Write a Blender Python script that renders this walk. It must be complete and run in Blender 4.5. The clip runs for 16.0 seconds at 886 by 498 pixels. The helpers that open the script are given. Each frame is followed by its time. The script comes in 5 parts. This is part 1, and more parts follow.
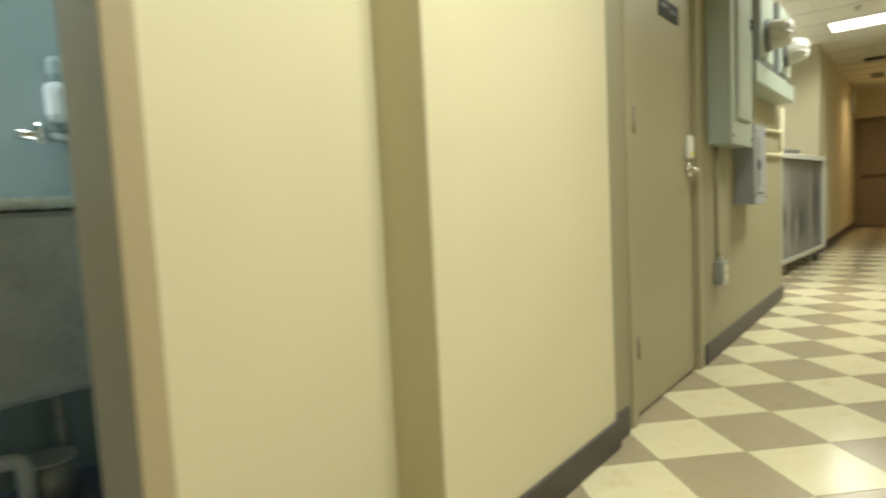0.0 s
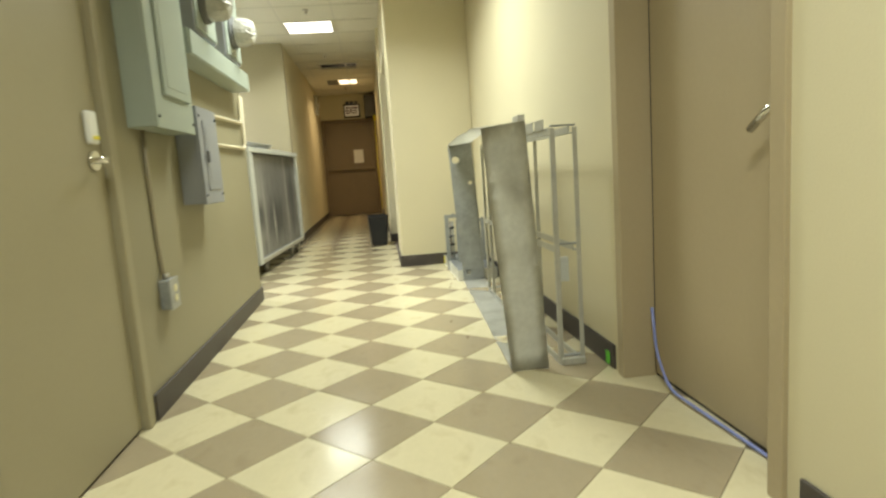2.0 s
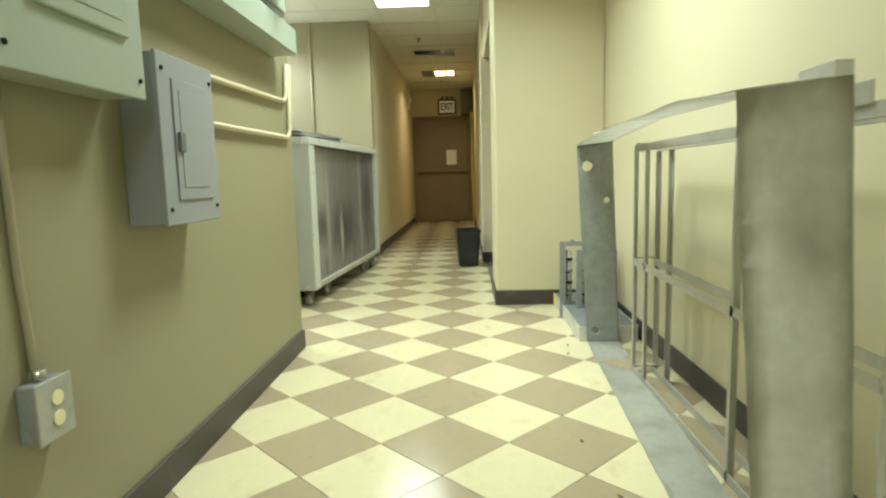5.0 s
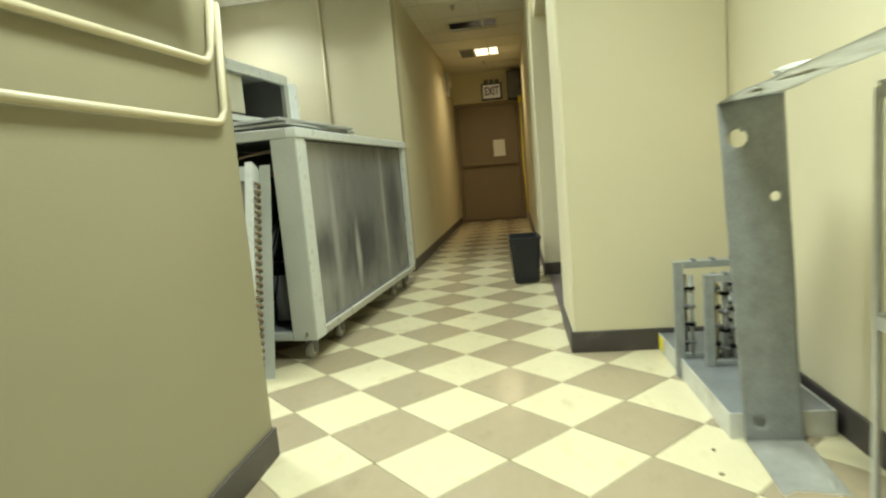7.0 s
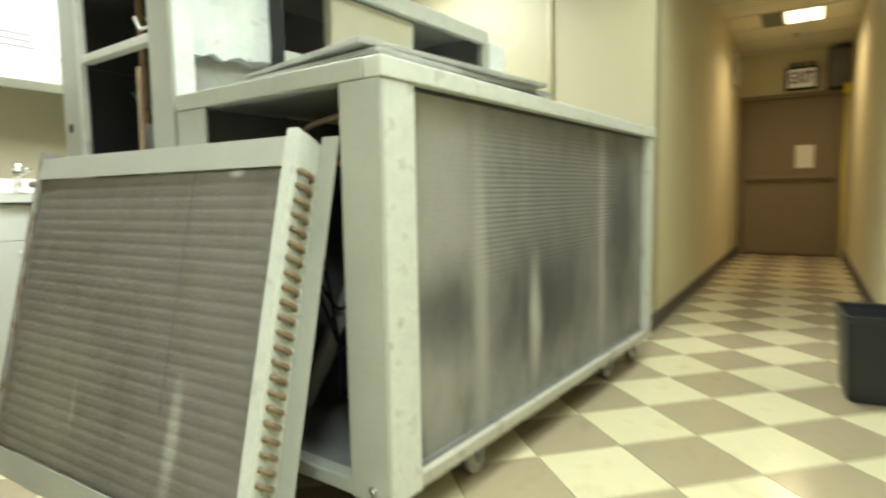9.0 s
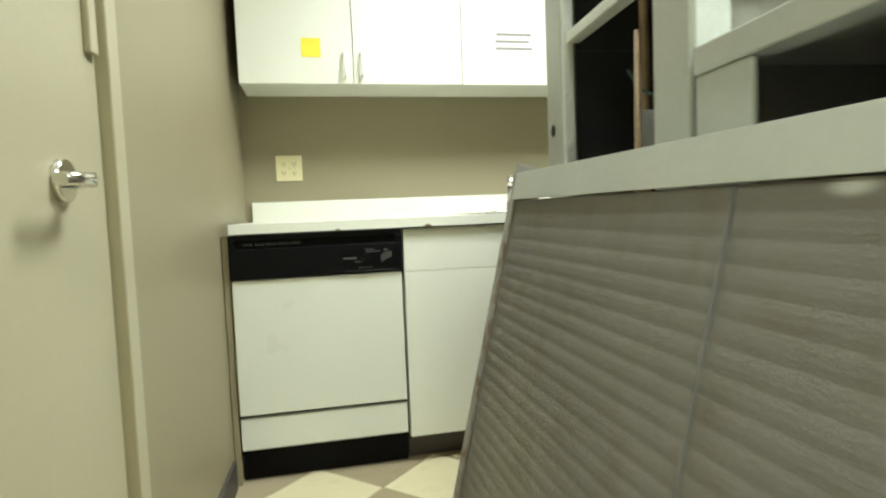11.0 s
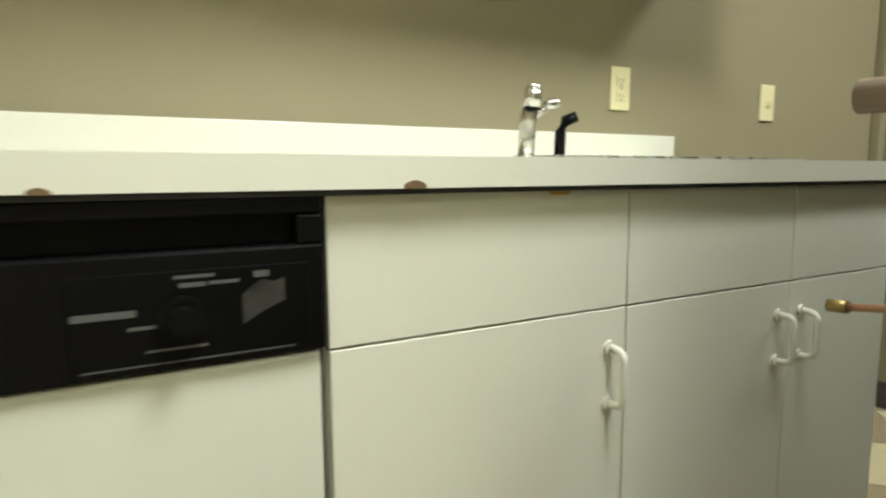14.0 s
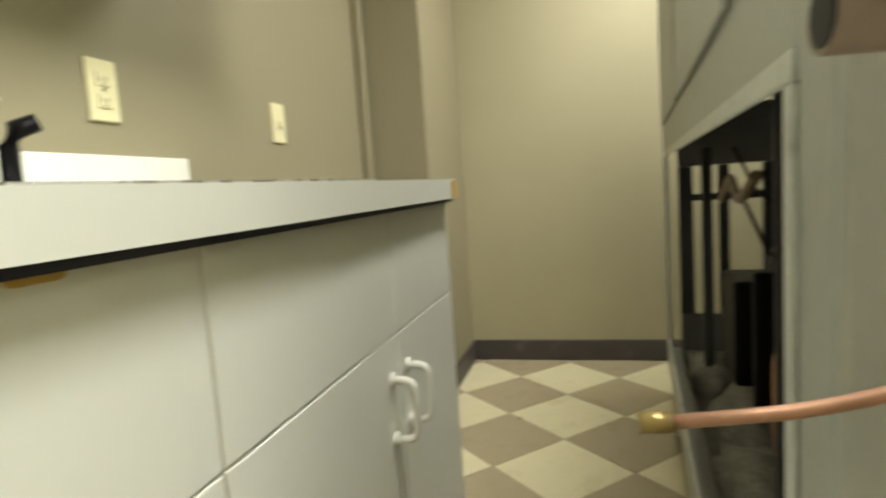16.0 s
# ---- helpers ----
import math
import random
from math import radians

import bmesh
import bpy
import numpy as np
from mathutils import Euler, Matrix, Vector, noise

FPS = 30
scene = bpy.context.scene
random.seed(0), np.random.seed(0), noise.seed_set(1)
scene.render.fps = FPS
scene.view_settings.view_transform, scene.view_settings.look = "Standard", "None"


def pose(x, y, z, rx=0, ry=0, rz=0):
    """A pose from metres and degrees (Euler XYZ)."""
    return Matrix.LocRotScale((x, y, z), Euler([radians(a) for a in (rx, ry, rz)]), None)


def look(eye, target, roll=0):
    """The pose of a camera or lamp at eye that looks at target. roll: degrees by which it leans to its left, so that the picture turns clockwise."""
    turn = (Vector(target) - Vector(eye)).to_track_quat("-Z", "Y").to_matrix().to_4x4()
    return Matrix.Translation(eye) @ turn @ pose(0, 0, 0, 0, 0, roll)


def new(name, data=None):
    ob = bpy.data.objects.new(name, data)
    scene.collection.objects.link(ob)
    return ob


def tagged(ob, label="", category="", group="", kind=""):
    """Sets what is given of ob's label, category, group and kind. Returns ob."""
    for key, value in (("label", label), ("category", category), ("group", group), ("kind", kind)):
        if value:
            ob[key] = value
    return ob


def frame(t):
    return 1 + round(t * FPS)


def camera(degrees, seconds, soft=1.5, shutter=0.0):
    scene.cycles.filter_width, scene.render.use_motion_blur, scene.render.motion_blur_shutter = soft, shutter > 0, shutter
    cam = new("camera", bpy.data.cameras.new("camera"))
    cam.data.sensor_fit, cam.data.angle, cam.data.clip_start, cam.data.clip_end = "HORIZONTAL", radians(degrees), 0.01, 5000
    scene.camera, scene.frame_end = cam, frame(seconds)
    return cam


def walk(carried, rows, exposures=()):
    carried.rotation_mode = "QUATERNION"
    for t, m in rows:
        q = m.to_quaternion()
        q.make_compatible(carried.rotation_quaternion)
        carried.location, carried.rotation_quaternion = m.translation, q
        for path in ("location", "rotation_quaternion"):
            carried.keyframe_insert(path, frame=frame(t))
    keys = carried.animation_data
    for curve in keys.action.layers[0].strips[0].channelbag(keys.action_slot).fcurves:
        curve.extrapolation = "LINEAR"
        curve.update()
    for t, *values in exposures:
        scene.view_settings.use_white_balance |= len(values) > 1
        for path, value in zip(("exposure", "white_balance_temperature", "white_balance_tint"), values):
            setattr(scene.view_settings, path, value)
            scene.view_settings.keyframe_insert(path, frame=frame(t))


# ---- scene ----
cam = camera(74.5, 16.0, soft=2.2, shutter=0.5)
PATH = [
    (0, (0.925, 0.217, 0.904), (-0.339, 1.76, 0.746), -2.9),
    (0.5, (0.945, 0.404, 0.894), (-0.006, 2.156, 0.731), -2.3),
    (1, (0.961, 0.546, 0.897), (0.575, 2.496, 0.683), -2.8),
    (1.5, (0.937, 0.758, 0.886), (0.965, 2.737, 0.6), -3.0),
    (2, (0.994, 1.052, 0.89), (1.21, 3.022, 0.62), -4.0),
    (2.5, (0.998, 1.319, 0.892), (1.335, 3.279, 0.682), -1.7),
    (3, (1.006, 1.631, 0.889), (1.419, 3.574, 0.66), -1.8),
    (3.5, (1.039, 1.869, 0.892), (1.287, 3.84, 0.667), -2.5),
    (4, (1.072, 2.062, 0.903), (1.168, 4.043, 0.644), -1.5),
    (4.5, (1.015, 2.246, 0.909), (0.994, 4.23, 0.661), -1.4),
    (6.8, (0.976, 3.523, 0.939), (0.758, 5.496, 0.701), -3.7),
    (7, (0.974, 3.704, 0.923), (0.709, 5.67, 0.67), -4.9),
    (7.5, (0.971, 4.139, 0.95), (0.572, 6.091, 0.766), -2.8),
    (8, (0.909, 4.57, 0.935), (0.53, 6.518, 0.69), -3.0),
    (8.5, (0.87, 5.027, 0.923), (0.246, 6.912, 0.678), -3.9),
    (9, (0.735, 5.454, 0.895), (-0.317, 7.145, 0.71), -1.0),
    (9.5, (0.577, 5.682, 0.905), (-0.863, 7.062, 0.755), -0.5),
    (10, (0.496, 5.753, 0.959), (-1.315, 6.567, 0.722), -1.6),
    (10.2, (0.4, 5.845, 0.958), (-1.508, 6.397, 0.726), -2.7),
    (12.3, (-0.803, 5.964, 0.95), (-2.764, 6.35, 0.853), -1.9),
    (12.5, (-0.927, 5.962, 0.957), (-2.88, 6.384, 0.877), -2.5),
    (13, (-1.164, 5.978, 0.912), (-3.111, 6.417, 0.777), -4.3),
    (13.5, (-1.387, 6.032, 0.905), (-3.288, 6.62, 0.699), -3.3),
    (14, (-1.589, 6.072, 0.907), (-3.335, 7.014, 0.66), -0.4),
    (14.5, (-1.713, 6.16, 0.908), (-3.31, 7.335, 0.639), -1.1),
    (15, (-1.873, 6.24, 0.92), (-3.05, 7.845, 0.717), -1.7),
    (15.5, (-1.916, 6.33, 0.910), (-2.83, 8.098, 0.692), -3.6),
    (16, (-1.905, 6.329, 0.916), (-2.4, 8.255, 0.705), -3.9),
]
walk(cam, [(t, look(eye, target, roll)) for t, eye, target, roll in PATH],
     exposures=[(0.0, 0.02, 6950, 16), (0.5, -0.26, 6900, 15), (1.0, -0.24, 6850, 15), (1.5, -0.1, 6850, 15), (2.0, 0.03, 6850, 15), (3.0, 0.08, 6600, 11), (4.0, 0.04, 6520, 6), (7.0, -0.05, 6500, 6), (7.5, 0.0, 6470, 6), (8.5, 0.1, 6480, 7), (9.0, 0.37, 6530, 8), (9.5, 0.42, 6530, 6), (10.0, 0.26, 6530, 6), (12.5, -0.14, 7150, 9), (13.5, -0.18, 7100, 10), (14.5, -0.26, 7120, 11), (15.0, -0.29, 7150, 11), (15.5, -0.15, 7100, 12), (16.0, 0.1, 7200, 14)])

# ---- world and lights ----
world = bpy.data.worlds.new("world")
scene.world = world
world.use_nodes = True
world.node_tree.nodes["Background"].inputs[0].default_value = (0.8, 0.85, 0.8, 1)
world.node_tree.nodes["Background"].inputs[1].default_value = 0.02
scene.view_settings.exposure = 0.0

CEIL = 2.70
WHITE_LIGHT = (0.87, 1.0, 0.93)
KITCHEN_LIGHT = (0.89, 0.98, 1.0)
WARM_LIGHT = (1.0, 0.80, 0.48)
# centre x, y, half width x, half width y, watts, colour
LAMPS = [
    (0.38, 8.52, 0.29, 0.29, 25, WHITE_LIGHT),
    (0.38, 6.69, 0.29, 0.29, 23, WHITE_LIGHT),
    (1.00, 4.86, 0.29, 0.29, 53, WHITE_LIGHT),
    (1.00, 1.20, 0.29, 0.29, 46, WHITE_LIGHT),
    (-1.445, 6.69, 0.29, 0.29, 58, KITCHEN_LIGHT),
    (-1.445, 8.52, 0.29, 0.29, 42, KITCHEN_LIGHT),
    (0.66, 12.80, 0.19, 0.29, 14, WARM_LIGHT),
]
COOL_LIGHT = (0.70, 0.92, 1.0)


def area_light(x, y, z, sx, sy, watts, colour):
    d = bpy.data.lights.new("fluorescent_glow", "AREA")
    d.shape, d.size, d.size_y, d.energy, d.color = "RECTANGLE", sx, sy, watts, colour
    d.spread = radians(142)
    ob = new("fluorescent_glow", d)
    ob.location = (x, y, z)
    return ob


for lx, ly, hx, hy, watts, colour in LAMPS:
    area_light(lx, ly, CEIL - 0.03, hx * 1.9, hy * 1.9, watts, colour)
area_light(-1.2, 0.0, CEIL - 0.03, 0.5, 0.5, 22, COOL_LIGHT)


# ---- materials ----
def material(name, base, rough=0.6, metal=0.0, var=0.08, scale=6.0, fine=90.0, bump=0.03, stretch=(1, 1, 1),
             second=None, blend=(0.45, 0.7), per_object=0.0, spec=0.5, stains=()):
    """Noise at two scales on the colour, fine relief, an optional second colour in worn patches."""
    m = bpy.data.materials.new(name)
    m.use_nodes = True
    nt = m.node_tree
    n, l = nt.nodes, nt.links
    b = n["Principled BSDF"]
    b.inputs["Metallic"].default_value = metal
    b.inputs["Specular IOR Level"].default_value = spec
    tc = n.new("ShaderNodeTexCoord")
    mp = n.new("ShaderNodeMapping")
    mp.inputs["Scale"].default_value = stretch
    l.new(tc.outputs["Object"], mp.inputs["Vector"])
    if per_object:
        rnd = n.new("ShaderNodeObjectInfo")
        shift = n.new("ShaderNodeVectorMath")
        shift.operation = "SCALE"
        shift.inputs[0].default_value = (37.0, 53.0, 11.0)
        l.new(rnd.outputs["Random"], shift.inputs["Scale"])
        l.new(shift.outputs[0], mp.inputs["Location"])
    big = n.new("ShaderNodeTexNoise")
    big.inputs["Scale"].default_value, big.inputs["Detail"].default_value = scale, 5
    l.new(mp.outputs[0], big.inputs["Vector"])
    small = n.new("ShaderNodeTexNoise")
    small.inputs["Scale"].default_value, small.inputs["Detail"].default_value = fine, 3
    l.new(mp.outputs[0], small.inputs["Vector"])
    mix = n.new("ShaderNodeMix")
    mix.data_type = "RGBA"
    mix.inputs[6].default_value = (*[c * (1 - var) for c in base], 1)
    mix.inputs[7].default_value = (*[min(1, c * (1 + var)) for c in base], 1)
    add = n.new("ShaderNodeMath")
    add.operation = "MULTIPLY_ADD"
    add.inputs[1].default_value, add.inputs[2].default_value = 0.35, 0.0
    l.new(small.outputs[0], add.inputs[0])
    add2 = n.new("ShaderNodeMath")
    add2.operation = "MULTIPLY_ADD"
    add2.inputs[1].default_value = 0.65
    l.new(big.outputs[0], add2.inputs[0])
    l.new(add.outputs[0], add2.inputs[2])
    st = n.new("ShaderNodeMapRange")
    st.inputs["From Min"].default_value, st.inputs["From Max"].default_value = 0.3, 0.7
    l.new(add2.outputs[0], st.inputs["Value"])
    l.new(st.outputs[0], mix.inputs[0])
    out = mix.outputs[2]
    if second:
        ramp = n.new("ShaderNodeMapRange")
        ramp.inputs["From Min"].default_value, ramp.inputs["From Max"].default_value = blend
        l.new(big.outputs[0], ramp.inputs["Value"])
        m2 = n.new("ShaderNodeMix")
        m2.data_type = "RGBA"
        l.new(ramp.outputs[0], m2.inputs[0])
        l.new(out, m2.inputs[6])
        m2.inputs[7].default_value = (*second, 1)
        out = m2.outputs[2]
    for centre, radii, colour, amount in stains:
        # a soft uneven stain round a place on the thing
        warp = n.new("ShaderNodeVectorMath")
        warp.operation = "MULTIPLY_ADD"
        warp.inputs[1].default_value = [0.8 * r for r in radii]
        warp.inputs[2].default_value = [-c - 0.40 * r for c, r in zip(centre, radii)]
        far = n.new("ShaderNodeVectorMath")
        far.operation = "ADD"
        l.new(big.outputs["Color"], warp.inputs[0])
        l.new(warp.outputs[0], far.inputs[0])
        l.new(tc.outputs["Object"], far.inputs[1])
        unit = n.new("ShaderNodeVectorMath")
        unit.operation = "DIVIDE"
        unit.inputs[1].default_value = radii
        l.new(far.outputs[0], unit.inputs[0])
        leng = n.new("ShaderNodeVectorMath")
        leng.operation = "LENGTH"
        l.new(unit.outputs[0], leng.inputs[0])
        fall = n.new("ShaderNodeMapRange")
        fall.interpolation_type = "SMOOTHSTEP"
        fall.inputs["From Min"].default_value, fall.inputs["From Max"].default_value = 1.25, 0.15
        fall.inputs["To Max"].default_value = amount
        l.new(leng.outputs["Value"], fall.inputs["Value"])
        m3 = n.new("ShaderNodeMix")
        m3.data_type = "RGBA"
        l.new(fall.outputs[0], m3.inputs[0])
        l.new(out, m3.inputs[6])
        m3.inputs[7].default_value = (*colour, 1)
        out = m3.outputs[2]
    if per_object:
        oi = n.new("ShaderNodeObjectInfo")
        hs = n.new("ShaderNodeHueSaturation")
        vr = n.new("ShaderNodeMapRange")
        vr.inputs["To Min"].default_value, vr.inputs["To Max"].default_value = 1 - per_object, 1 + per_object
        l.new(oi.outputs["Random"], vr.inputs["Value"])
        l.new(vr.outputs[0], hs.inputs["Value"])
        l.new(out, hs.inputs["Color"])
        out = hs.outputs[0]
    l.new(out, b.inputs["Base Color"])
    rr = n.new("ShaderNodeMapRange")
    rr.inputs["To Min"].default_value, rr.inputs["To Max"].default_value = max(0.02, rough - 0.08), min(1, rough + 0.08)
    l.new(big.outputs[0], rr.inputs["Value"])
    l.new(rr.outputs[0], b.inputs["Roughness"])
    bp = n.new("ShaderNodeBump")
    bp.inputs["Strength"].default_value, bp.inputs["Distance"].default_value = bump * 4, 0.002
    l.new(small.outputs[0], bp.inputs["Height"])
    l.new(bp.outputs[0], b.inputs["Normal"])
    return m


def glow(name, colour, strength):
    m = bpy.data.materials.new(name)
    m.use_nodes = True
    b = m.node_tree.nodes["Principled BSDF"]
    b.inputs["Base Color"].default_value = (0.9, 0.9, 0.88, 1)
    b.inputs["Emission Color"].default_value = (*colour, 1)
    b.inputs["Emission Strength"].default_value = strength
    return m


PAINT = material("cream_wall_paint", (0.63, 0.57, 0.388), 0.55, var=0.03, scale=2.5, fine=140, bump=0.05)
# Lighter copy of the tan: the back wall's strong light is in the colour.
NORTH_TAN_LIT = material("tan_wall_paint_lit", (0.355, 0.315, 0.197), 0.5, var=0.03, scale=2.5, fine=140, bump=0.05)
# Darker copy of the tan: the west wall's dimmer light is put into it.
WEST_TAN_DIMMED = material("tan_wall_paint_dimmed", (0.28, 0.25, 0.156), 0.5, var=0.03, scale=2.5, fine=140, bump=0.05)
# Tan darkened further: shade under the wall cabinets is put into the colour.
KITCHEN_WALL_SHADED = material("tan_wall_paint_shaded", (0.275, 0.24, 0.152), 0.5, var=0.03, scale=2.5, fine=140, bump=0.05)
TAN = material("tan_door_paint", (0.40, 0.325, 0.205), 0.42, var=0.04, scale=3, fine=60, bump=0.02)
OLIVE = material("olive_tan_door_paint", (0.325, 0.285, 0.178), 0.42, var=0.04, scale=3, fine=60, bump=0.02)
ALCOVE_DOOR = material("beige_door_paint", (0.40, 0.365, 0.25), 0.42, var=0.04, scale=3, fine=60, bump=0.02)
BROWN = material("brown_door_paint", (0.215, 0.163, 0.10), 0.45, var=0.06, scale=4, fine=60, bump=0.02)
BASE = material("dark_rubber_baseboard", (0.055, 0.045, 0.04), 0.5, var=0.15, scale=8, second=(0.12, 0.105, 0.09), blend=(0.6, 0.8))
CREAM_TILE = material("cream_vinyl_tile", (0.62, 0.555, 0.365), 0.17, var=0.045, scale=9, fine=55, bump=0.02, stretch=(1.3, 0.8, 1),
                      second=(0.54, 0.47, 0.295), blend=(0.56, 0.74), per_object=0.035)
TAN_TILE = material("tan_vinyl_tile", (0.345, 0.283, 0.184), 0.17, var=0.05, scale=9, fine=55, bump=0.02, stretch=(1.3, 0.8, 1),
                    second=(0.31, 0.25, 0.16), blend=(0.56, 0.74), per_object=0.05)
GROUT = material("floor_adhesive", (0.28, 0.235, 0.155), 0.7)
CEIL_TILE = material("ceiling_tile", (0.74, 0.71, 0.60), 0.9, var=0.03, scale=30, fine=220, bump=0.2)
CEIL_BAR = material("ceiling_bar", (0.66, 0.63, 0.53), 0.5, var=0.02)
GALV = material("galvanised_steel", (0.67, 0.665, 0.61), 0.38, metal=0.2, var=0.16, scale=4.5, fine=40, bump=0.03,
                second=(0.47, 0.46, 0.405), blend=(0.46, 0.66))
ZINC_ANGLE = material("grey_zinc_angle", (0.46, 0.455, 0.40), 0.42, metal=0.25, var=0.18, scale=7, fine=60, bump=0.03)
GALV_D = material("dull_galvanised_steel", (0.40, 0.40, 0.37), 0.5, metal=0.3, var=0.2, scale=8, fine=40, bump=0.03)
UNIT = material("grey_unit_paint", (0.395, 0.405, 0.362), 0.5, var=0.08, scale=6, fine=60, bump=0.03,
                second=(0.40, 0.37, 0.30), blend=(0.6, 0.8))
UNIT_TRIM = material("chipped_pale_trim", (0.57, 0.585, 0.54), 0.5, var=0.12, scale=16, fine=120, bump=0.06,
                     second=(0.37, 0.365, 0.33), blend=(0.56, 0.72))
CREAM_PANEL = material("faded_cream_enamel", (0.52, 0.49, 0.37), 0.5, var=0.06, scale=5, fine=60, bump=0.02)
GRIMY = material("grimy_pale_paint", (0.43, 0.41, 0.34), 0.55, var=0.18, scale=14, fine=120, bump=0.06, second=(0.27, 0.25, 0.20), blend=(0.52, 0.70))
INSUL = material("white_insulation_foil", (0.78, 0.82, 0.83), 0.5, var=0.10, scale=12, fine=60, bump=0.14, second=(0.46, 0.41, 0.31), blend=(0.64, 0.72))
CASTER = material("scuffed_grey_rubber", (0.33, 0.32, 0.28), 0.6, var=0.15, scale=30)
PLASTIC_FILM = material("crinkled_plastic_film", (0.47, 0.455, 0.40), 0.22, var=0.25, scale=18, fine=60, bump=0.2)
# Near-black colour; also used for sheets that put shade into the unit.
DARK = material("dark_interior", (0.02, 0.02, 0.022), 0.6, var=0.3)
GREY_IN = material("grey_interior_panel", (0.16, 0.16, 0.16), 0.6, var=0.2)
COPPER = material("tarnished_copper", (0.55, 0.27, 0.15), 0.42, metal=0.7, var=0.25, scale=30, second=(0.30, 0.17, 0.10), blend=(0.5, 0.7))
COIL = material("dusty_coil_fins", (0.232, 0.212, 0.192), 0.6, metal=0.1, var=0.14, scale=3, fine=170, bump=0.12,
                stretch=(3, 3, 1.5), second=(0.195, 0.175, 0.145), blend=(0.45, 0.72),
                stains=(((-0.36, 0.0, 0.28), (0.032, 0.1, 0.20), (0.50, 0.49, 0.44), 0.8), ((-1.02, 0.0, 0.28), (0.32, 0.1, 0.34), (0.34, 0.31, 0.25), 0.6), ((-0.86, 0.0, 0.27), (0.018, 0.1, 0.09), (0.42, 0.41, 0.37), 0.6),
                        ((-0.25, 0.0, 0.99), (0.035, 0.1, 0.012), (0.75, 0.75, 0.70), 0.8)))
DIRTY = material("dirty_condenser_fins", (0.235, 0.228, 0.212), 0.7, metal=0.05, var=0.30, scale=6.0, fine=70, bump=0.1,
                 stretch=(1, 1.6, 0.8), second=(0.15, 0.145, 0.13), blend=(0.42, 0.68),
                 stains=(((0, 0.26, 0.90), (1, 0.24, 0.55), (0.33, 0.315, 0.27), 0.55), ((0, 1.02, 0.80), (1, 0.55, 0.60), (0.145, 0.14, 0.132), 0.85), ((0, 0.30, 0.56), (1, 0.22, 0.17), (0.06, 0.059, 0.057), 0.85),
                         ((0, 0.92, 0.50), (1, 0.46, 0.28), (0.05, 0.049, 0.048), 0.9), ((0, 1.72, 0.72), (1, 0.24, 0.55), (0.065, 0.064, 0.062), 0.9),
                         ((0, 0.47, 0.65), (1, 0.05, 0.75), (0.33, 0.32, 0.285), 0.8), ((0, 0.83, 0.46), (1, 0.055, 0.25), (0.40, 0.39, 0.35), 0.9),
                         ((0, 1.47, 0.65), (1, 0.04, 0.75), (0.34, 0.33, 0.295), 0.8), ((0, 0.24, 0.33), (1, 0.15, 0.13), (0.30, 0.29, 0.25), 0.6)))
PANEL_G = material("sage_green_enamel", (0.33, 0.375, 0.318), 0.4, var=0.04, scale=5, bump=0.02)
PANEL_B = material("blue_grey_enamel", (0.275, 0.285, 0.298), 0.42, var=0.04, scale=5, bump=0.02)
CONDUIT = material("painted_conduit", (0.55, 0.48, 0.32), 0.4, var=0.05, scale=20)
BROWN_CABLE = material("dull_tan_cable", (0.33, 0.285, 0.19), 0.5)
STEEL = material("brushed_steel", (0.62, 0.60, 0.55), 0.28, metal=1.0, var=0.06, scale=30)
CHROME = material("chrome", (0.75, 0.74, 0.72), 0.12, metal=1.0, var=0.03)
BLACK = material("black_plastic", (0.0042, 0.0040, 0.0048), 0.40, var=0.2, scale=14, spec=0.10)
GLOSS_BLACK = material("glossy_black_plastic", (0.0035, 0.0034, 0.004), 0.36, var=0.2, scale=20, spec=0.09)
OLD_PIPE = material("old_brown_pipe", (0.33, 0.23, 0.13), 0.5, metal=0.2, var=0.3, scale=25)
TARNISH = material("dull_brown_copper", (0.20, 0.145, 0.085), 0.5, metal=0.3, var=0.3, scale=40)
DULL_COPPER = material("grey_brown_copper", (0.27, 0.20, 0.155), 0.5, metal=0.3, var=0.15, scale=25)
HINGE = material("painted_hinge", (0.27, 0.225, 0.15), 0.45, metal=0.2)
FOIL_LABEL = material("crinkled_grey_label", (0.10, 0.10, 0.095), 0.35, metal=0.3, var=0.5, scale=28, fine=70, bump=0.4)
RUSTY = material("rust_stained_steel", (0.31, 0.295, 0.27), 0.6, metal=0.1, var=0.25, scale=18, fine=90, bump=0.15, second=(0.17, 0.105, 0.06), blend=(0.48, 0.66))
BRASS_TUBE = material("dull_brass_tube", (0.42, 0.36, 0.20), 0.4, metal=0.5, var=0.15, scale=30)
PALE_TUBE = material("pale_scuffed_tube", (0.50, 0.50, 0.46), 0.45, metal=0.2, var=0.15, scale=30)
RACK_STEEL = material("dull_rack_steel", (0.27, 0.28, 0.27), 0.5, metal=0.2, var=0.2, scale=20)
TRAY = material("stained_tray", (0.20, 0.21, 0.215), 0.45, metal=0.2, var=0.25, scale=9)
FIBRE = material("dirty_grey_fibre", (0.27, 0.265, 0.225), 0.9, var=0.45, scale=14, fine=80, bump=0.5)
SALMON = material("salmon_copper", (0.42, 0.225, 0.14), 0.45, metal=0.4, var=0.2, scale=40)
CAN = material("charcoal_plastic", (0.012, 0.013, 0.016), 0.45, var=0.15)
LAMINATE = material("white_laminate", (0.77, 0.77, 0.68), 0.35, var=0.02, scale=3, fine=80, bump=0.01)
ENAMEL = material("white_appliance_enamel", (0.73, 0.74, 0.66), 0.3, var=0.02, scale=3, bump=0.01)
IVORY = material("ivory_plastic", (0.74, 0.68, 0.42), 0.4, var=0.03)
